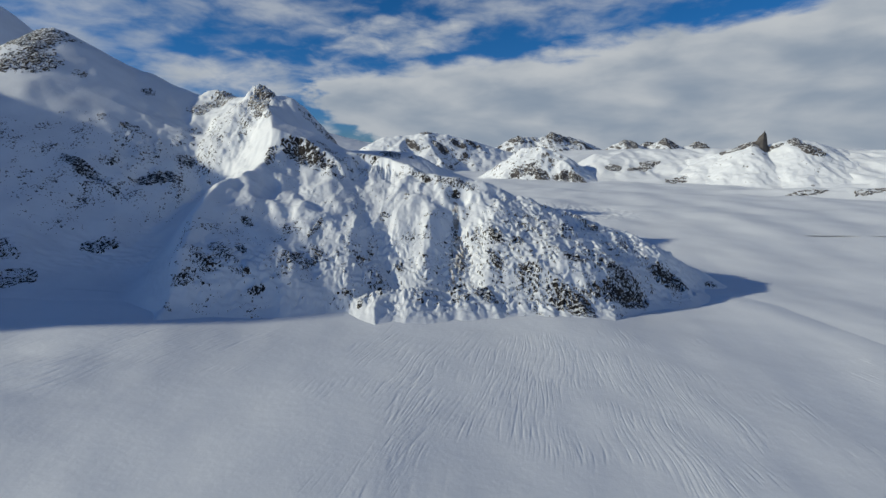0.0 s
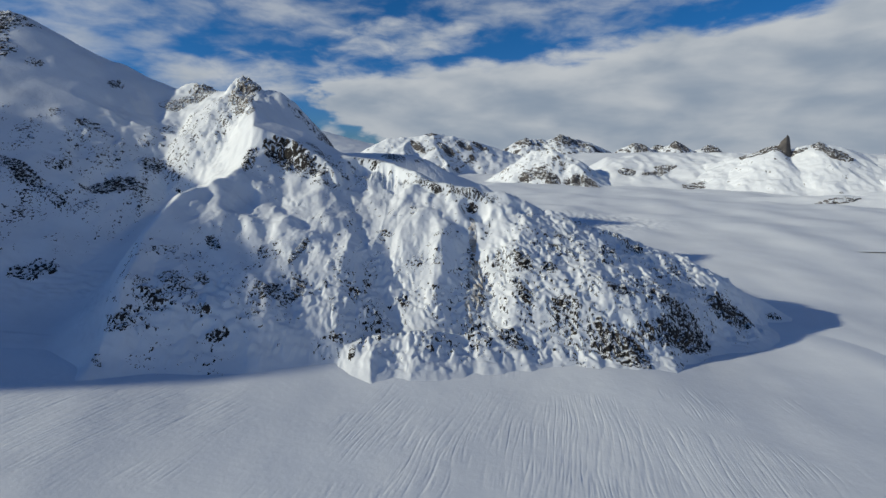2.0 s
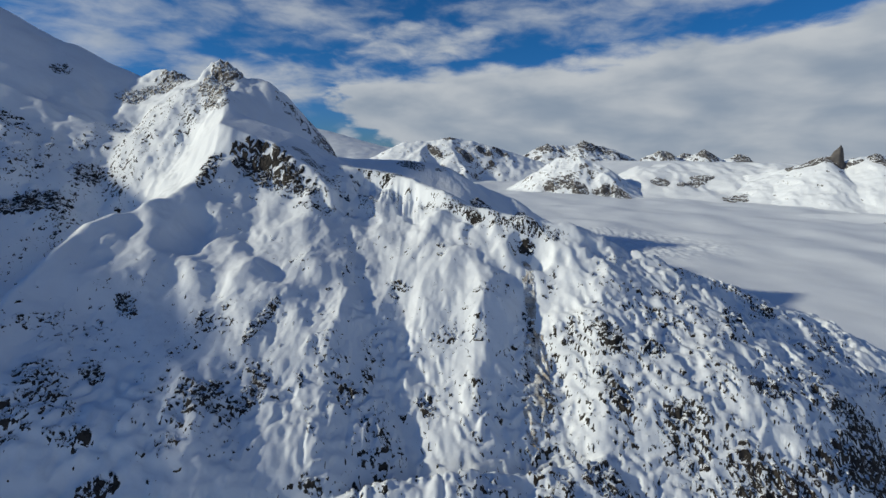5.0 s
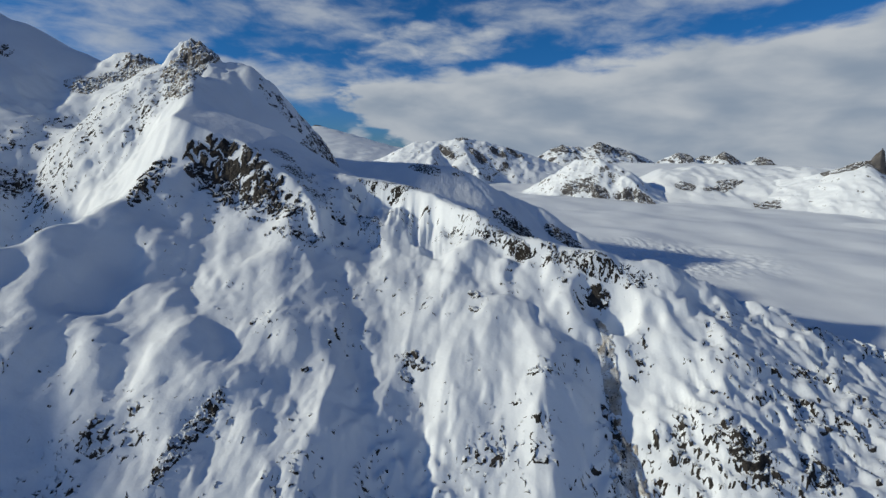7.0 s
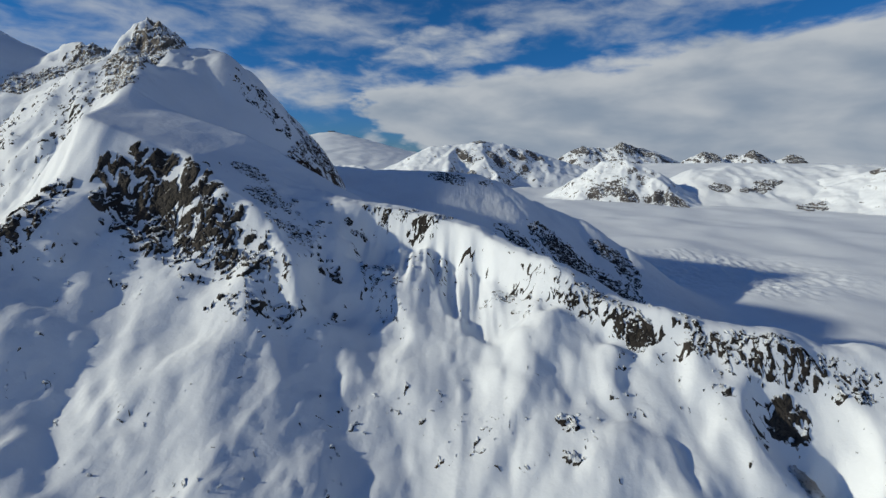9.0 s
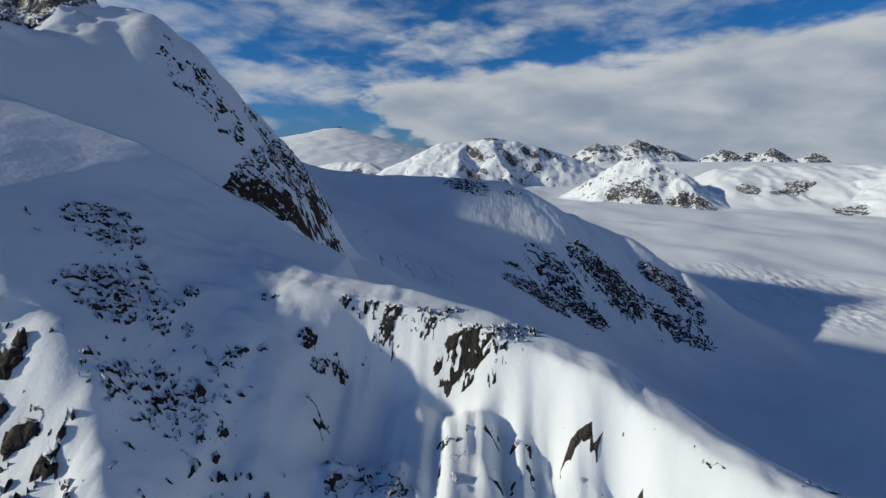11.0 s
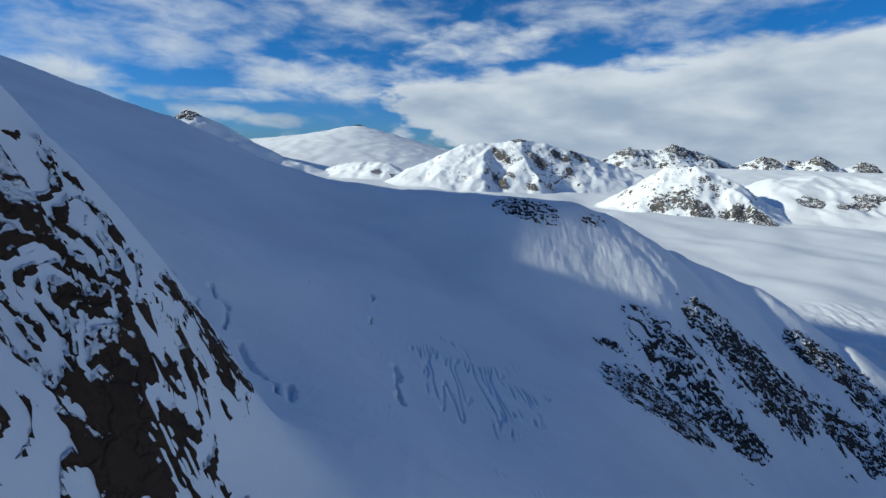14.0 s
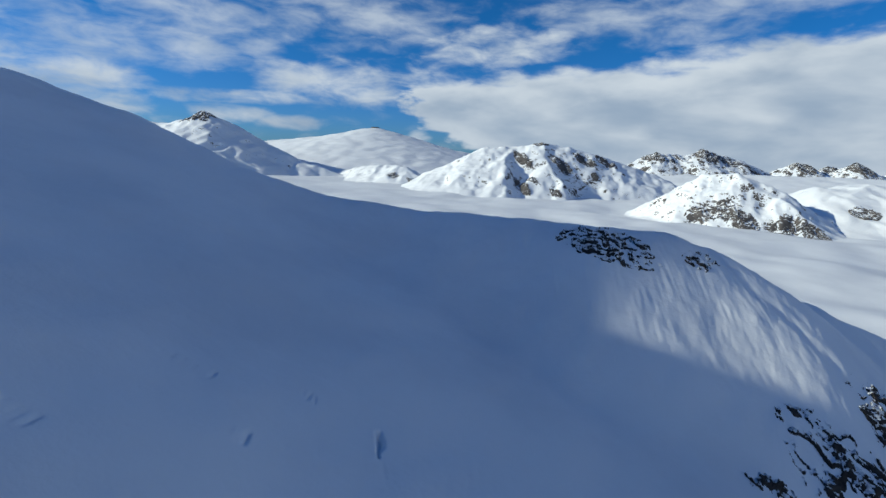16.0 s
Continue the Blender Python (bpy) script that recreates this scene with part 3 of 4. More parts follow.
def outcrop(parent, height, x, y, rx, ry, turn=0.0, cover=1.0, lift=2.0, beds=1.6, cell=0.6, seed=0, mat=None, name="rock_outcrop", label="dark broken rock with snow on its ledges", grain=5.0, run=0.5, steep=0.1, shape=None, rise=0.12, wild=0.75):
    """Rock standing out of the snow within an ellipse, broken up at its rim. grain: size of its pieces; run: their stretch along y."""
    c, s = abs(math.cos(radians(turn))), abs(math.sin(radians(turn)))
    ex, ey = rx * c + ry * s, rx * s + ry * c
    xs, ys = np.arange(x - ex, x + ex + cell, cell), np.arange(y - ey, y + ey + cell, cell)
    gx, gy = np.meshgrid(xs, ys)
    w = shape(gx, gy) if shape else spot(gx, gy, x, y, rx, ry, turn)
    u, v = gx + 0.8 * grain * perlin(gx / grain + seed, gy / grain), gy + 0.8 * grain * perlin(gx / grain, gy / grain - seed)
    f = cover * np.sqrt(w) - 0.66 + wild * fbm((u + 0.35 * v) / grain + seed, v / (run * grain) - seed, 5, 0.68) - 0.8 * step(w, 0.15, 0)
    base = height(gx, gy)
    fall = np.hypot(*np.gradient(base, cell))
    f = f + steep * np.clip(fall - 0.85, -0.8, 0.8) + 0.55 * fbm(gx / (7 * grain) + seed, gy / (7 * grain), 2)
    crag = crests(u / (0.8 * grain) + seed, v / (0.8 * grain), 4) - 0.55
    tilt_x, tilt_y = 0.5 * math.sin(seed * 3.1), 0.35 * math.cos(seed * 1.7)
    raw = base + lift * (0.22 * step(f, 0, 0.25) + 0.42 * crag * step(f, -0.05, 0.3))
    lean = tilt_x * gx + tilt_y * gy + beds * 0.9 * fbm(gx / (3 * beds), gy / (3 * beds) + seed, 3)
    z = terrace(raw + lean, beds, 0.6) - lean + 0.18 * fbm(gx / 1.3, gy / 1.3 + seed, 2)
    z = np.where(f > 0, np.maximum(z, base + rise * np.clip(f * 6, 0, 1)), base - 0.35 - lift * np.clip(-f, 0, 0.3))
    keep = f > -0.02
    n = len(xs)
    i = (np.arange(len(ys) - 1)[:, None] * n + np.arange(n - 1)[None, :]).reshape(-1)
    quads = np.stack([i, i + 1, i + 1 + n, i + n], 1)
    quads = quads[keep.reshape(-1)[quads].any(1)]
    if len(quads) < 4:
        return None
    used, back = np.unique(quads, return_inverse=True)
    co = np.stack([gx, gy, z], -1).reshape(-1, 3)[used]
    ob = mesh_of(name, co, back.reshape(quads.shape), mat or MAT_ROCK, parent)
    return tagged(ob, label)


def rocks(*row, **more):
    return outcrop(mountain, massif, *row, seed=row[0] * 0.37 + row[1] * 0.11, **more)


FACE = dict(lift=1.6, beds=0.7, cell=0.35, steep=0.15, wild=1.0)
CREST = dict(lift=1.2, beds=0.5, cell=0.18, steep=0.08, run=0.6, wild=0.95, mat=MAT_CREST)
WALL = dict(lift=2.5, beds=0.9, cell=0.6, wild=1.1, mat=MAT_BAND)
SPUR_ROCK = dict(lift=2.2, run=0.9, wild=1.2, beds=0.7, cell=0.45, mat=MAT_SPUR)
BAND = dict(lift=2.4, beds=0.6, cell=0.33, run=0.9, wild=1.1, mat=MAT_BAND, name="rock_band", label="dark rock band under the summit dome")
# summit crags
CRAG = dict(lift=3.2, beds=0.9, cell=0.4, wild=0.9, mat=MAT_CRAG, name="summit_crag")
rocks(-189, 535, 12, 21, -12, cover=1.25, grain=3.5, label="jagged grey rock tower on the summit ridge", **CRAG)
rocks(-181, 512, 8, 13, 10, cover=0.85, grain=3, label="broken rock below the summit tower", **CRAG)
rocks(-170, 494, 5, 7, 20, cover=0.8, grain=2.5, label="broken rock below the summit tower", **CRAG)
rocks(-241, 566, 24, 14, 18, cover=1.05, grain=4, label="grey rock knob on the summit ridge", **CRAG)
rocks(-262, 552, 16, 10, 0, cover=0.85, grain=3, label="grey rock knob on the summit ridge", **CRAG)
rocks(-222, 500, 44, 40, 20, cover=0.14, lift=1.8, beds=0.8, cell=0.5, grain=3, wild=1.1, mat=MAT_BAND, label="small rocks in the snow below the summit")
rocks(-425, 556, 38, 24, 40, cover=1.0, lift=4, beds=1.0, cell=1.2, label="rocky top of the highest peak", name="summit_crag")
# dark band under the dome
rocks(-123, 442, 22, 11, -12, cover=1.0, grain=4.0, **BAND)
rocks(-112, 436, 14, 9, -30, cover=0.7, grain=2.5, **BAND)
rocks(-99, 434, 10, 6, -35, cover=0.75, grain=2.8, **BAND)
rocks(-93, 424, 11, 4, 10, cover=0.75, grain=2.5, **BAND)
rocks(-147, 430, 5, 15, 8, cover=0.8, grain=2.5, **BAND)
rocks(-83, 441, 5.8, 2.8, -35, cover=0.5, grain=2.5, **BAND)
# crest of the ridge
rocks(-78.3, 463.3, 2.0, 0.9, 17, cover=0.9, grain=1.1, **CREST)
rocks(-75.6, 462.9, 1.9, 0.9, -0, cover=1.05, grain=1.1, **CREST)
rocks(-72.6, 462.6, 2.4, 0.9, -2, cover=0.95, grain=1.1, **CREST)
rocks(-73.1, 461.9, 1.4, 0.9, -1, cover=0.95, grain=1.0, **CREST)
rocks(-65.0, 464.1, 1.2, 1.2, 20, cover=1.1, grain=1.0, **CREST)
rocks(-67.4, 462.0, 2.7, 1.8, 8, cover=0.55, grain=0.7, **CREST)
rocks(-72.1, 461.4, 3.4, 0.9, -5, cover=0.5, grain=0.6, **CREST)
rocks(-62.3, 459.2, 3.6, 1.3, -18, cover=1.35, grain=1.6, **CREST)
rocks(-63.9, 458.4, 3.1, 1.0, -14, cover=0.85, grain=1.2, **CREST)
rocks(-82.5, 458.3, 1.8, 1.1, 32, cover=0.95, grain=1.2, **CREST)
rocks(-80.0, 457.3, 1.9, 1.2, 40, cover=1.1, grain=1.3, **CREST)
rocks(-78.1, 458.3, 0.8, 1.6, 45, cover=0.85, grain=1.0, **CREST)
rocks(-75.3, 460.3, 1.0, 0.9, 4, cover=0.5, grain=0.7, **CREST)
rocks(-97.5, 452.1, 2.2, 4.5, 32, cover=0.82, grain=1.5, **CREST)
rocks(-96.7, 457.9, 0.9, 1.2, 27, cover=1.15, grain=1.0, **CREST)
rocks(-103.8, 459.1, 0.8, 1.5, 55, cover=1.0, grain=1.1, **CREST)
rocks(-108.2, 461.2, 0.8, 1.7, 56, cover=1.0, grain=1.2, **CREST)
rocks(-93.9, 452.3, 0.9, 1.3, 20, cover=0.95, grain=1.1, **CREST)
rocks(-96.6, 455.4, 0.8, 1.0, 41, cover=0.95, grain=0.9, **CREST)
rocks(-88.1, 451.8, 1.2, 1.0, 25, cover=0.85, grain=1.0, **CREST)
rocks(-88.6, 461.4, 1.0, 0.9, 13, cover=1.1, grain=0.9, **CREST)
rocks(-57.9, 459.1, 3.1, 2.6, 21, cover=0.5, grain=0.8, **CREST)
rocks(-56.0, 461.7, 3.6, 2.3, 50, cover=0.8, grain=0.9, **CREST)
rocks(-59.7, 456.8, 0.9, 0.9, -18, cover=0.85, grain=1.0, **CREST)
rocks(-86.2, 454.1, 0.8, 0.9, 27, cover=1.0, grain=0.8, **CREST)
rocks(-103, 453, 6.5, 5.5, -20, cover=0.85, grain=1.7, **CREST)
rocks(-111, 462, 6, 5, -40, cover=0.75, grain=1.6, **CREST)
rocks(-92, 444, 7, 4, 10, cover=0.5, grain=1.1, **CREST)
rocks(-41, 440, 6.2, 1.9, -1, cover=0.5, grain=1.8, **CREST)
rocks(-24, 434, 12.1, 4.4, -29, cover=0.36, grain=1.8, **CREST)
rocks(-15, 427, 3.3, 1.8, -38, cover=1.15, grain=1.8, **CREST)
rocks(-13, 428, 4.2, 2.1, -41, cover=0.75, grain=1.8, **CREST)
rocks(-4, 426, 4.1, 2.2, -58, cover=0.75, grain=1.8, **CREST)
rocks(8, 423, 10.9, 2.9, -10, cover=0.5, grain=1.8, **CREST)
rocks(23, 421, 8.5, 3.4, -8, cover=0.42, grain=1.8, **CREST)
rocks(-68, 439, 14.2, 4.4, -54, cover=0.22, grain=1.8, **CREST)
rocks(10, 416.5, 5.6, 3.0, 1, cover=1.05, lift=1.6, mat=MAT_BAND, cell=0.35, grain=2.6, beds=0.7, name="rock_hollow", label="bare dark rock hollow below the crest")
# gullies and ribs of the face
rocks(-92, 355, 12.2, 2.6, 73, cover=1.4, grain=1.6, **FACE)
rocks(-99, 327, 6.2, 3.3, 69, cover=1.0, grain=1.7, **FACE)
rocks(-87, 332, 9.3, 3.4, 67, cover=0.95, grain=1.7, **FACE)
rocks(-73, 339, 3.7, 1.6, -64, cover=1.0, grain=1.6, **FACE)
rocks(-46, 389, 7.0, 2.8, -5, cover=0.75, grain=1.6, **FACE)
rocks(-52, 349, 3.2, 2.7, -73, cover=1.05, grain=1.6, **FACE)
rocks(-32, 347, 4.2, 2.5, 18, cover=1.0, grain=1.6, **FACE)
rocks(-139, 349, 6.5, 2.9, -28, cover=0.95, grain=1.6, **FACE)
rocks(-135, 326, 5.5, 3.6, -27, cover=1.05, grain=1.8, **FACE)
rocks(40, 375, 8.8, 4.3, -26, cover=1.15, grain=2.2, **FACE)
rocks(38, 355, 4.5, 3.3, -35, cover=1.2, grain=1.7, **FACE)
rocks(35, 362, 5.0, 3.2, -48, cover=0.95, grain=1.6, **FACE)
rocks(64, 353, 9.3, 4.8, -5, cover=1.15, grain=2.4, **FACE)
rocks(57, 373, 5.0, 4.3, -25, cover=1.05, grain=2.1, **FACE)
rocks(97, 365, 8.7, 4.4, 8, cover=1.15, grain=2.2, **FACE)
rocks(130, 423, 4.3, 3.9, 2, cover=1.2, grain=1.9, **FACE)
rocks(68, 401, 4.8, 3.9, -19, cover=1.1, grain=2.0, **FACE)
rocks(26, 380, 7.5, 3.1, 55, cover=0.75, grain=1.6, **FACE)
rocks(-30, 404, 2.0, 1.3, -27, cover=1.4, grain=1.6, **FACE)
rocks(-48, 385, 2.7, 1.7, -6, cover=0.9, grain=1.6, **FACE)
rocks(-30, 410, 2.4, 1.9, -37, cover=1.2, grain=1.6, **FACE)
rocks(-74, 378, 1.0, 1.2, -41, cover=1.2, grain=1.6, **FACE)
rocks(8, 400, 2.5, 1.3, 3, cover=1.0, grain=1.6, **FACE)
rocks(-10, 386, 6.1, 1.6, 6, cover=0.7, grain=1.6, **FACE)
# rocks of the foot and the nose
rocks(68, 344, 20.5, 10.3, -31, cover=0.95, grain=4.0, **FACE)
rocks(91, 337, 19.3, 8.9, -18, cover=1.1, grain=3.8, **FACE)
rocks(133, 358, 33.9, 7.9, 28, cover=1.38, grain=3.3, **FACE)
rocks(187, 399, 22.2, 8.3, 14, cover=1.35, grain=3.5, **FACE)
rocks(140, 371, 19.0, 6.9, 17, cover=0.95, grain=2.9, **FACE)
rocks(41, 372, 6.9, 3.4, -24, cover=1.15, grain=1.8, **FACE)
rocks(40, 355, 5.3, 4.2, -31, cover=1.05, grain=1.8, **FACE)
rocks(103, 366, 7.9, 5.0, -2, cover=1.0, grain=2.1, **FACE)
rocks(30, 332, 9.8, 5.7, -6, cover=0.85, grain=2.4, **FACE)
rocks(15, 329, 4.4, 4.8, -23, cover=0.8, grain=1.9, **FACE)
rocks(10, 360, 10.1, 6.4, -64, cover=0.75, grain=2.7, **FACE)
rocks(-53, 307, 4.6, 2.0, 87, cover=1.15, grain=1.8, **FACE)
rocks(-62, 314, 4.2, 2.0, -0, cover=1.0, grain=1.8, **FACE)
rocks(127, 420, 6.8, 3.1, -8, cover=1.0, grain=1.8, **FACE)
rocks(151, 409, 4.1, 5.4, -1, cover=1.0, grain=1.8, **FACE)
rocks(245, 441, 6.9, 2.9, 2, cover=1.0, grain=1.8, **FACE)
rocks(-143, 316, 12.8, 6.9, -32, cover=0.95, grain=2.9, **FACE)
rocks(-158, 295, 8.6, 4.7, 35, cover=0.95, grain=2.0, **FACE)
rocks(-160, 311, 6.3, 3.7, 23, cover=0.85, grain=1.8, **FACE)
rocks(-149, 306, 11.4, 4.9, -3, cover=0.65, grain=2.1, **FACE)
rocks(-129, 307, 7.2, 2.9, 3, cover=0.8, grain=1.8, **FACE)
rocks(-117, 300, 6.3, 2.4, 27, cover=0.9, grain=1.8, **FACE)
rocks(-104, 312, 4.9, 3.2, 22, cover=0.9, grain=1.8, **FACE)
rocks(-96, 325, 12.3, 6.4, 0, cover=0.75, grain=2.7, **FACE)
rocks(-87, 337, 3.5, 2.9, -25, cover=0.8, grain=1.8, **FACE)
rocks(-161, 279, 4.8, 2.1, -44, cover=1.1, grain=1.8, **FACE)
rocks(-139, 351, 5.2, 3.0, -30, cover=0.8, grain=1.8, **FACE)
rocks(-30, 345, 3.6, 2.8, -26, cover=0.9, grain=1.8, **FACE)
rocks(-13, 337, 2.9, 2.5, -25, cover=0.8, grain=1.8, **FACE)
# shaded wall beside the rib
rocks(-288, 413, 35.3, 6.7, -21, cover=1.05, grain=2.8, **WALL)
rocks(-249, 439, 18.3, 8.9, 35, cover=0.95, grain=3.8, **WALL)
rocks(-252, 359, 13.5, 8.7, 37, cover=1.25, grain=3.7, **WALL)
rocks(-277, 311, 12.8, 12.6, 37, cover=1.25, grain=5.0, **WALL)
rocks(-298, 333, 11.9, 6.8, -27, cover=0.8, grain=2.8, **WALL)
rocks(-293, 480, 12.7, 8.8, -4, cover=0.75, grain=3.7, **WALL)
rocks(-412, 516, 33.7, 23.2, 18, cover=0.95, grain=5.0, **WALL)
rocks(-442, 564, 70.6, 17.7, -41, cover=1.0, grain=5.0, **WALL)
rocks(-366, 524, 8.1, 7.2, 27, cover=1.0, grain=3.0, **WALL)
rocks(-314, 551, 7.4, 8.7, 15, cover=1.1, grain=3.1, **WALL)
rocks(-304, 418, 19.5, 5.5, -18, cover=1.0, grain=2.5, **WALL)
rocks(-254, 437, 20.3, 7.0, 47, cover=0.95, grain=2.9, **WALL)
rocks(-231, 437, 31.4, 2.5, -69, cover=0.7, grain=2.5, **WALL)
rocks(-239, 473, 12.2, 7.2, 11, cover=0.9, grain=3.0, **WALL)
rocks(-254, 438, 18.7, 6.5, 45, cover=0.95, grain=2.7, **WALL)
rocks(-241, 467, 10.6, 6.4, -4, cover=0.9, grain=2.7, **WALL)
rocks(-242, 443, 8.8, 4.6, -30, cover=1.0, grain=2.5, **WALL)
# rubble below the hollow
rocks(10, 400, 3.0, 17, 2, cover=1.25, lift=0.25, beds=0.3, grain=3, run=3, cell=0.4, mat=MAT_DEBRIS, rise=0.4, name="debris_streak", label="beige streak of rubble on the snow")
rocks(10, 362, 6, 24, -4, cover=1.0, lift=0.25, beds=0.3, grain=2.5, run=2, cell=0.4, mat=MAT_DEBRIS, rise=0.4, name="debris_streak", label="beige streak of rubble on the snow")
rocks(9, 385, 4, 30, 0, cover=0.72, grain=2.2, cell=0.45, name="rock_chute", label="rubble-streaked chute below the hollow")
# dark slab and rocks on the back of the dome
def slab_shape(x, y):
    """Steep face between the snow shoulder and the top of the dome's flank."""
    foot = np.interp(y, (509, 512, 516, 526, 546, 552), (-122, -118.7, -112.5, -109.4, -106.2, -105.5))
    return step(foot - x, -0.8, 0.8) * step(x + 0.25 * (y - 530) * step(y, 530, 540), -124, -121.5) * step(y, 509, 512) * step(552 - y, 0, 5)


def bare_shape(x, y):
    """Its lower part, too steep for snow."""
    return slab_shape(x, y) * step(518 + 1.04 * (x + 121.6) - y + 1.2 * fbm(x / 4, y / 4, 3), -0.4, 0.8)


rocks(-114, 530, 11, 24, 0, cover=0.87, lift=1.5, beds=0.8, cell=0.2, grain=3.6, run=1.1, wild=1.25, steep=0.05, mat=MAT_SLAB, shape=slab_shape, name="rock_slab", label="steep rusty dark rock slab streaked with snow")
rocks(-114, 519, 9, 12, 0, cover=1.7, lift=1.7, beds=1.6, cell=0.2, grain=4, wild=0.5, mat=MAT_BARE, shape=bare_shape, name="rock_slab", label="bare brown face of the rock slab")
rocks(-114.5, 555, 4.5, 6, 0, cover=0.8, lift=1.2, beds=0.6, cell=0.2, grain=2.6, run=0.6, wild=1.1, mat=MAT_SLAB, name="rock_slab", label="broken snowy edge of the rock slab")
rocks(-140, 533, 17, 7, -26, cover=0.3, cell=0.35, grain=3.5, run=0.4, wild=1.1, beds=0.6, mat=MAT_BAND)
rocks(-126, 543, 9, 4, -20, cover=0.45, cell=0.35, grain=3, run=0.4, wild=1.1, beds=0.6)
# far spur
rocks(-35, 679, 18.9, 24.3, -51, cover=1.2, grain=4.5, **SPUR_ROCK)
rocks(-23, 709, 22.4, 14.6, -39, cover=0.85, grain=4.5, **SPUR_ROCK)
rocks(-3, 693, 14.1, 7.8, -6, cover=1.2, grain=2.6, **SPUR_ROCK)
rocks(-11, 698, 18.2, 10.1, -11, cover=0.75, grain=3.4, **SPUR_ROCK)
rocks(3, 734, 19.4, 12.4, -27, cover=1.15, grain=4.2, **SPUR_ROCK)
rocks(23, 722, 17.1, 15.3, -40, cover=1.05, grain=4.5, **SPUR_ROCK)
rocks(53, 719, 31.0, 13.1, -13, cover=0.95, grain=4.4, **SPUR_ROCK)
rocks(55, 751, 16.1, 10.4, -22, cover=1.4, grain=3.5, **SPUR_ROCK)
rocks(70, 742, 18.6, 12.2, -69, cover=1.15, grain=4.0, **SPUR_ROCK)
rocks(11, 719, 27.1, 12.3, -29, cover=0.65, grain=4.1, **SPUR_ROCK)
rocks(-80, 762, 19.0, 11.0, -1, cover=0.95, grain=3.2, **SPUR_ROCK)
rocks(-48, 770, 6.5, 7.5, -49, cover=0.95, grain=2.6, **SPUR_ROCK)
rocks(-46, 701, 8.6, 2.8, 1, cover=0.9, grain=2.0, **SPUR_ROCK)

# small rocks scattered over the face
for row, cover in (((100, 372, 110, 62, 12), 0.3), ((-30, 345, 100, 42, 5), 0.26), ((-130, 325, 50, 50, 20), 0.2), ((-60, 415, 90, 40, -5), 0.12), ((-300, 420, 110, 70, 20), 0.4)):
    scatter = rocks(*row, cover=cover, lift=1.6, beds=1.0, cell=0.5, grain=2.6, run=0.5, steep=0.25, name="scattered_rock", label="small dark rocks scattered through the snow")
    if scatter:
        tagged(scatter, kind="stuff")


def far_mountain(name, line, box, r, rough, label, seed, cells=200, outcrops=(), ribs=(), soft=1.0, mat=None):
    (x0, x1, y0, y1) = box
    ob = tagged(new(name), label, "mountain", "mountains beyond the glacier")

    def height(x, y):
        w = rough * 0.9
        wx, wy = x + w * fbm(x / (7 * rough) + seed, y / (7 * rough), 3), y + w * fbm(x / (7 * rough), y / (7 * rough) + seed, 3)
        h = ridge(wx, wy, line, r)
        for rib in ribs:
            h = smax(h, ridge(wx, wy, rib, 0.5 * r), 0.6 * rough)
        h = h + soft * step(h, 0, 3 * rough) * rough * (0.25 * fbm(x / (12 * rough) + seed, y / (12 * rough), 3) + 0.9 * (crests(wx / (9 * rough) + seed, wy / (14 * rough), 2) - 0.6) + 0.34 * (crests(wx / (3.6 * rough) + seed, wy / (5.5 * rough), 3) - 0.6) + 0.09 * fbm(x / (2.2 * rough), y / (2.6 * rough), 3, 0.6))
        h = smax(h, -6 + 0 * x, 12)
        return -7 + (h + 7) * box_mask(x, y, box, 0.12 * (x1 - x0))

    sheet("slope", np.linspace(x0, x1, cells), np.linspace(y0, y1, cells), height, mat or MAT_FAR, ob)
    for x, y, rx, ry, turn, cover, lift in outcrops:
        big = max(rx, ry)
        outcrop(ob, height, x, y, rx, ry, turn, cover=cover, lift=0.7 * lift, beds=0.5 * lift, cell=big / 48, seed=x, mat=MAT_FAR_ROCK, grain=big / 2.4, steep=0.4, rise=0.3 * lift, wild=1.15, name="rock_face")
    return ob


far_mountain("snow_hump", [(180, 1880, 0, .6, .7), (235, 1880, 60, .6, .75), (290, 1850, 104, .6, .8), (345, 1830, 111, .6, .8), (420, 1790, 80, .6, .8), (480, 1750, 30, .6, .8)], (20, 760, 1500, 2200), 10, 9, "rounded snow hill with rock along its foot", 1, 300,
             outcrops=[(255, 1745, 34, 26, 0, 1.15, 6), (300, 1735, 34, 30, 0, 1.0, 6), (330, 1700, 30, 26, -60, 1.1, 6), (400, 1690, 44, 24, 0, 1.2, 6), (445, 1665, 30, 20, -50, 1.2, 6)],
             ribs=[[(345, 1830, 111, .5, .7), (400, 1760, 66, .5, .8), (440, 1700, 28, .5, .9), (462, 1660, -5, .5, .9)], [(290, 1850, 100, .7, .7), (285, 1770, 45, .7, .8), (275, 1715, 0, .7, .8)]])
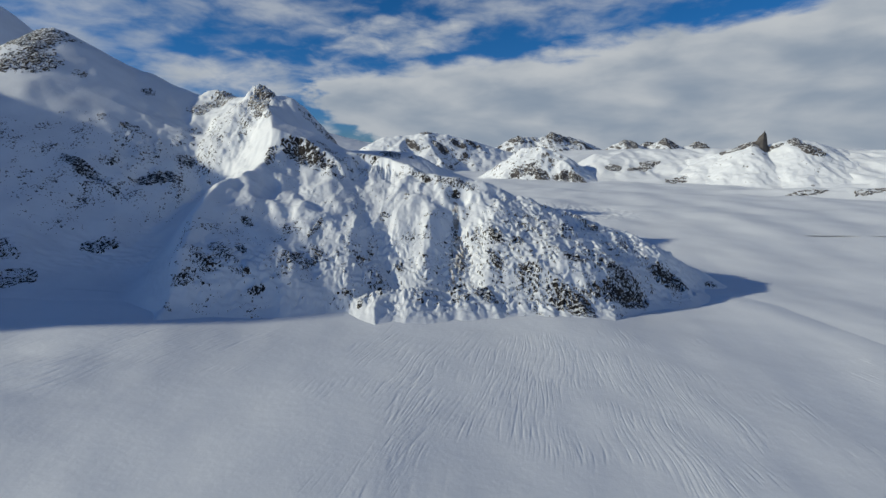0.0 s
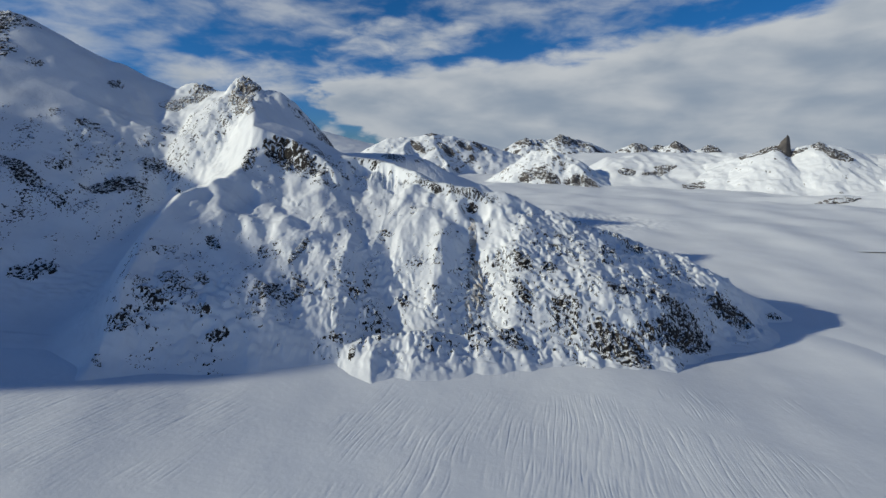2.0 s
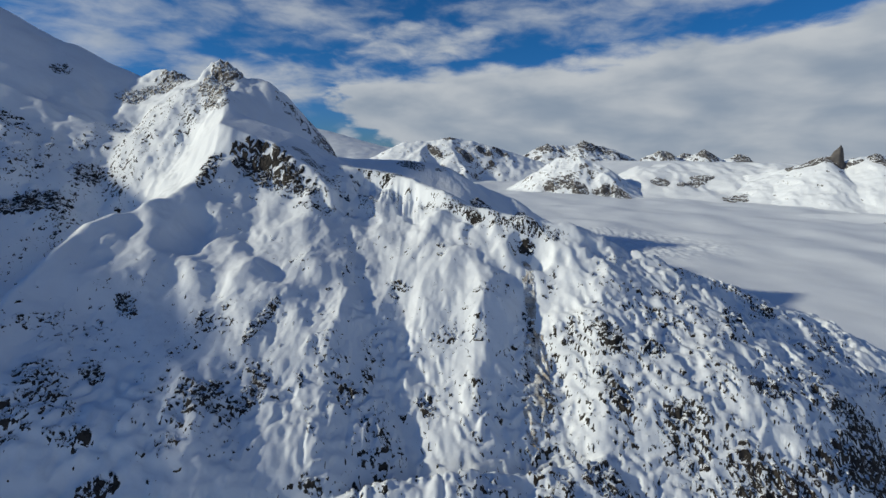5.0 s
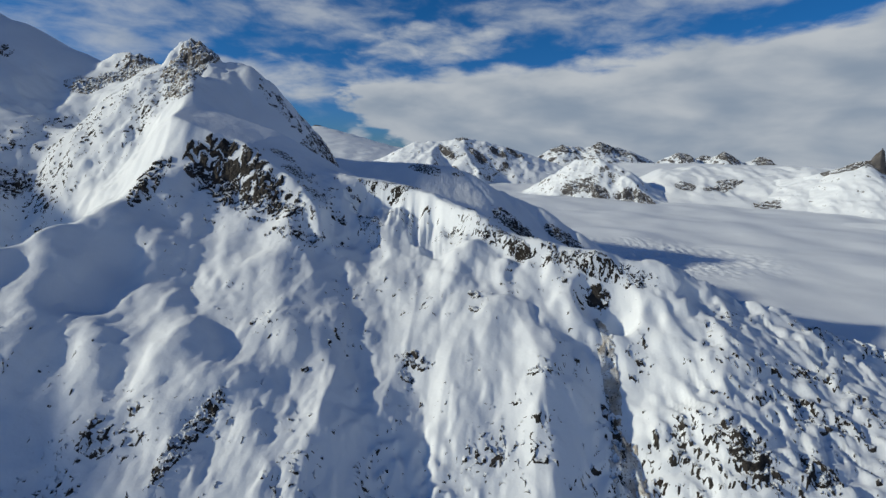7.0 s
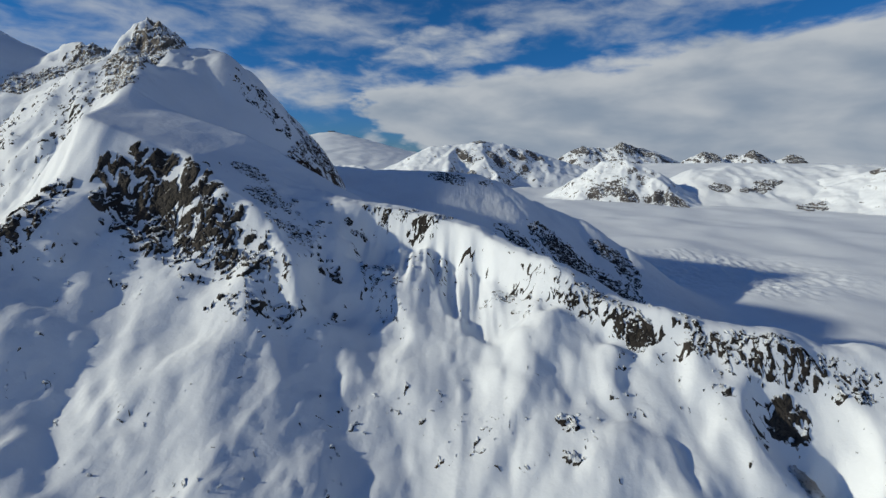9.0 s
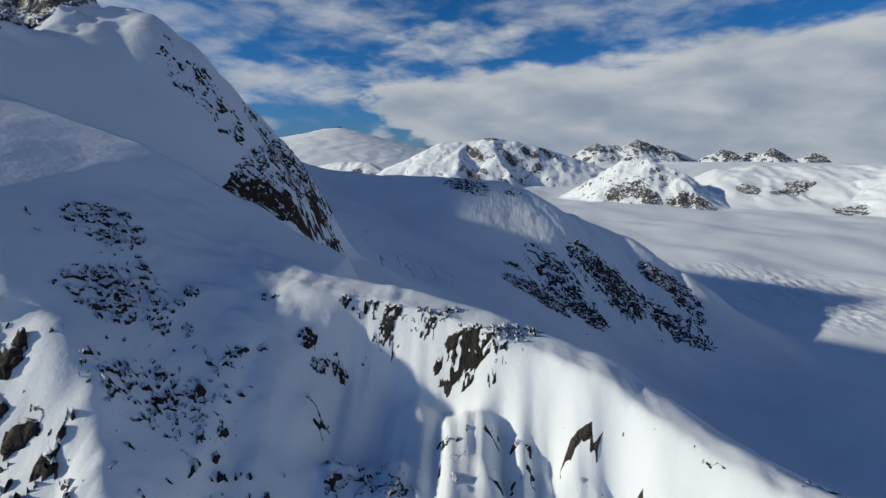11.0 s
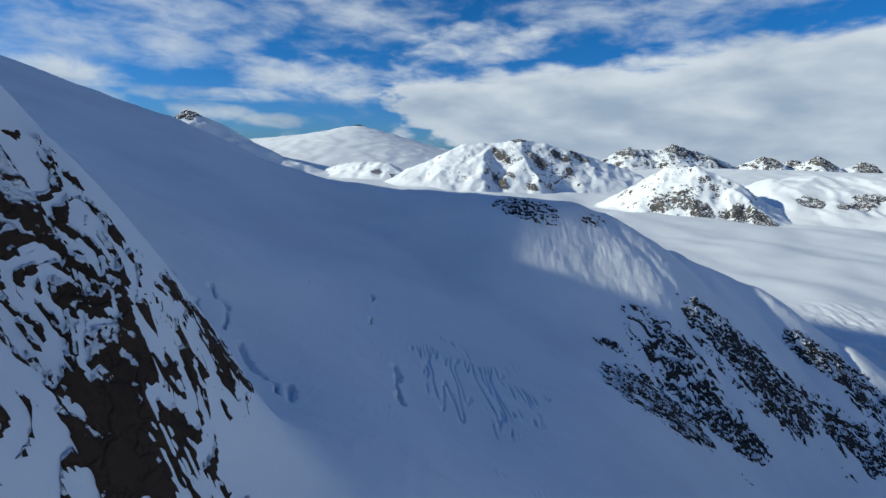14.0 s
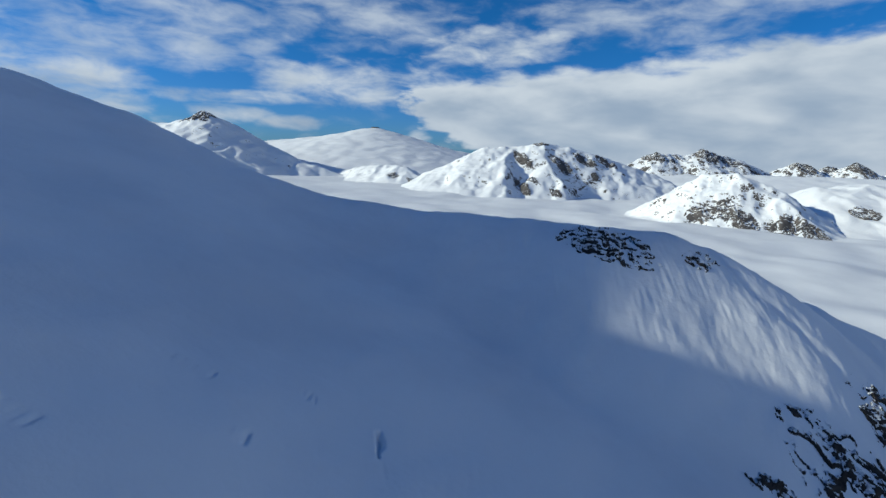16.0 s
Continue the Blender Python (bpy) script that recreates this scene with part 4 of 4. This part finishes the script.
far_mountain("snow_shelf", [(560, 1960, 85, .3, .35), (720, 1990, 100, .3, .33), (900, 1950, 106, .3, .33), (1250, 1750, 110, .3, .33), (1600, 1450, 112, .3, .3), (1900, 1150, 112, .3, .3)], (380, 2300, 700, 2500), 40, 11, "broad snow shelf with bands of dark rock", 2, 320,
             outcrops=[(690, 1780, 60, 22, 20, 1.35, 8), (735, 1815, 40, 18, 0, 1.25, 8), (600, 1800, 30, 30, -50, 1.2, 8), (775, 1638, 62, 26, -8, 1.5, 10), (845, 1622, 55, 20, 10, 1.35, 10), (905, 1600, 34, 16, 0, 1.2, 9), (997, 1533, 52, 28, 0, 1.5, 10), (1120, 1480, 70, 22, 10, 1.35, 10), (890, 1230, 60, 20, 10, 1.4, 9), (1010, 1180, 60, 22, 10, 1.4, 9), (920, 1340, 50, 12, 0, 1.1, 6), (1250, 1180, 90, 30, 10, 1.4, 10)],
             ribs=[[(780, 1330, 4, .2, .2), (950, 1270, 18, .25, .25), (1150, 1130, 30, .25, .25), (1500, 950, 40, .25, .25)]])
far_mountain("snow_field", [(300, 3000, 70, .12, .12), (900, 2900, 96, .12, .12), (1500, 2800, 108, .12, .12), (2200, 2400, 112, .12, .12)], (-200, 3000, 1900, 3900), 80, 12, "gently rising open snowfield", 8, 160, soft=0.6)
far_mountain("rocky_mountain", [(-420, 2280, 20, .5, .5), (-340, 2330, 95, .5, .5), (-282, 2400, 146, .5, .5), (-180, 2400, 156, .5, .8), (-85, 2400, 176, .5, .95), (20, 2420, 158, .5, .9), (147, 2450, 130, .5, .7), (300, 2500, 90, .5, .5)], (-800, 700, 1950, 2900), 10, 13, "snowy mountain with dark rock ribs", 3, 320,
             outcrops=[(-150, 2335, 54, 18, -50, 1.5, 9), (-140, 2195, 50, 18, -55, 1.45, 9), (-110, 2225, 30, 12, -55, 1.3, 9), (-20, 2330, 50, 24, -30, 1.5, 9), (-35, 2175, 30, 12, -50, 1.3, 8), (60, 2385, 44, 20, -10, 1.2, 8), (140, 2415, 44, 18, -10, 1.2, 8), (95, 2330, 14, 14, 0, 1.2, 8), (-90, 2400, 30, 16, 0, 1.2, 8)],
             ribs=[[(-180, 2400, 156, .6, .5), (-205, 2300, 112, .8, .5), (-195, 2210, 66, .9, .55), (-185, 2120, 14, .9, .6), (-180, 2080, -10, .9, .6)], [(-85, 2400, 174, .9, .7), (-60, 2300, 108, .9, .7), (-20, 2210, 46, .9, .7), (0, 2140, -5, .9, .7)]])
far_mountain("low_hill", [(-900, 2700, 30, .5, .5), (-720, 2560, 66, .5, .5), (-600, 2470, 62, .5, .5), (-500, 2400, 20, .5, .5)], (-1200, -300, 2150, 3000), 20, 9, "low snow hill with a few rocks", 9, 180,
             outcrops=[(-535, 2355, 44, 12, -50, 1.4, 7), (-620, 2400, 24, 24, 0, 0.9, 5)])
far_mountain("snow_dome", [(-1900, 3700, 130, .25, .25), (-1505, 3700, 178, .25, .25), (-1112, 3700, 250, .25, .25), (-684, 3700, 148, .25, .25), (-300, 3800, 90, .25, .25)], (-2700, 500, 2500, 4600), 40, 12, "smooth snow dome with a rock tip", 4, 200,
             outcrops=[(-1112, 3695, 26, 26, 0, 1.7, 22)], soft=0.35)
far_mountain("rocky_peak", [(-1900, 2700, 190, .5, .5), (-1640, 2620, 205, .5, .5), (-1521, 2600, 243, .5, .55), (-1350, 2600, 148, .5, .5), (-1088, 2600, 62, .5, .5), (-900, 2600, 10, .5, .5)], (-2600, -600, 2000, 3200), 12, 14, "snowy peak with a rocky top", 5, 240,
             outcrops=[(-1540, 2570, 90, 60, 0, 1.3, 14)])
far_mountain("spire_ridge", [(860, 1800, 70, .5, .5), (930, 1720, 96, .5, .5), (1000, 1672, 128, .6, .6), (1012, 1668, 134, 2, 2), (1019, 1667, 150, 4, 4), (1026, 1666, 158, 4, 4), (1031, 1664, 166, 4, 4), (1036, 1663, 160, 4, 4), (1042, 1662, 122, 2, 2), (1130, 1650, 146, .6, .6), (1190, 1650, 132, .5, .5), (1300, 1650, 108, .5, .5)], (650, 1500, 1350, 2100), 3.5, 8, "snow ridge with a dark rock spire", 6, 320,
             outcrops=[(1026, 1664, 24, 24, 0, 2.4, 6), (970, 1685, 56, 26, -35, 1.6, 8), (1120, 1630, 26, 30, 0, 1.2, 8), (1145, 1590, 40, 40, 0, 1.25, 9)], soft=0.6)
far_mountain("distant_range", [(300, 3000, 90, .5, .5), (430, 3050, 168, .6, .6), (560, 3080, 160, .6, .6), (640, 3086, 188, .6, .6), (760, 3120, 172, .6, .6), (900, 3150, 125, .6, .6)], (0, 1300, 2500, 3600), 8, 18, "distant range of snowy rock peaks", 7, 280,
             outcrops=[(420, 3020, 60, 30, -40, 1.4, 14), (650, 3050, 60, 44, -30, 1.4, 14), (745, 3070, 70, 30, -20, 1.5, 14), (840, 3060, 60, 24, -20, 1.3, 14)], mat=MAT_PEAK)
for k, (x, y, z) in enumerate([(1246, 3500, 162), (1428, 3558, 152), (1515, 3500, 172), (1730, 3500, 152), (2300, 3300, 150)]):
    far_mountain("distant_peak", [(x - 150, y, z - 70, .6, .6), (x - 20, y, z, .7, .7), (x + 30, y, z - 8, .7, .7), (x + 160, y, z - 80, .6, .6)], (x - 420, x + 420, y - 420, y + 420), 5, 16, "small distant rock peak above the snowfield", 11 + k, 140,
                 outcrops=[(x, y - 45, 70, 45, -15, 1.15, 14)], mat=MAT_PEAK)
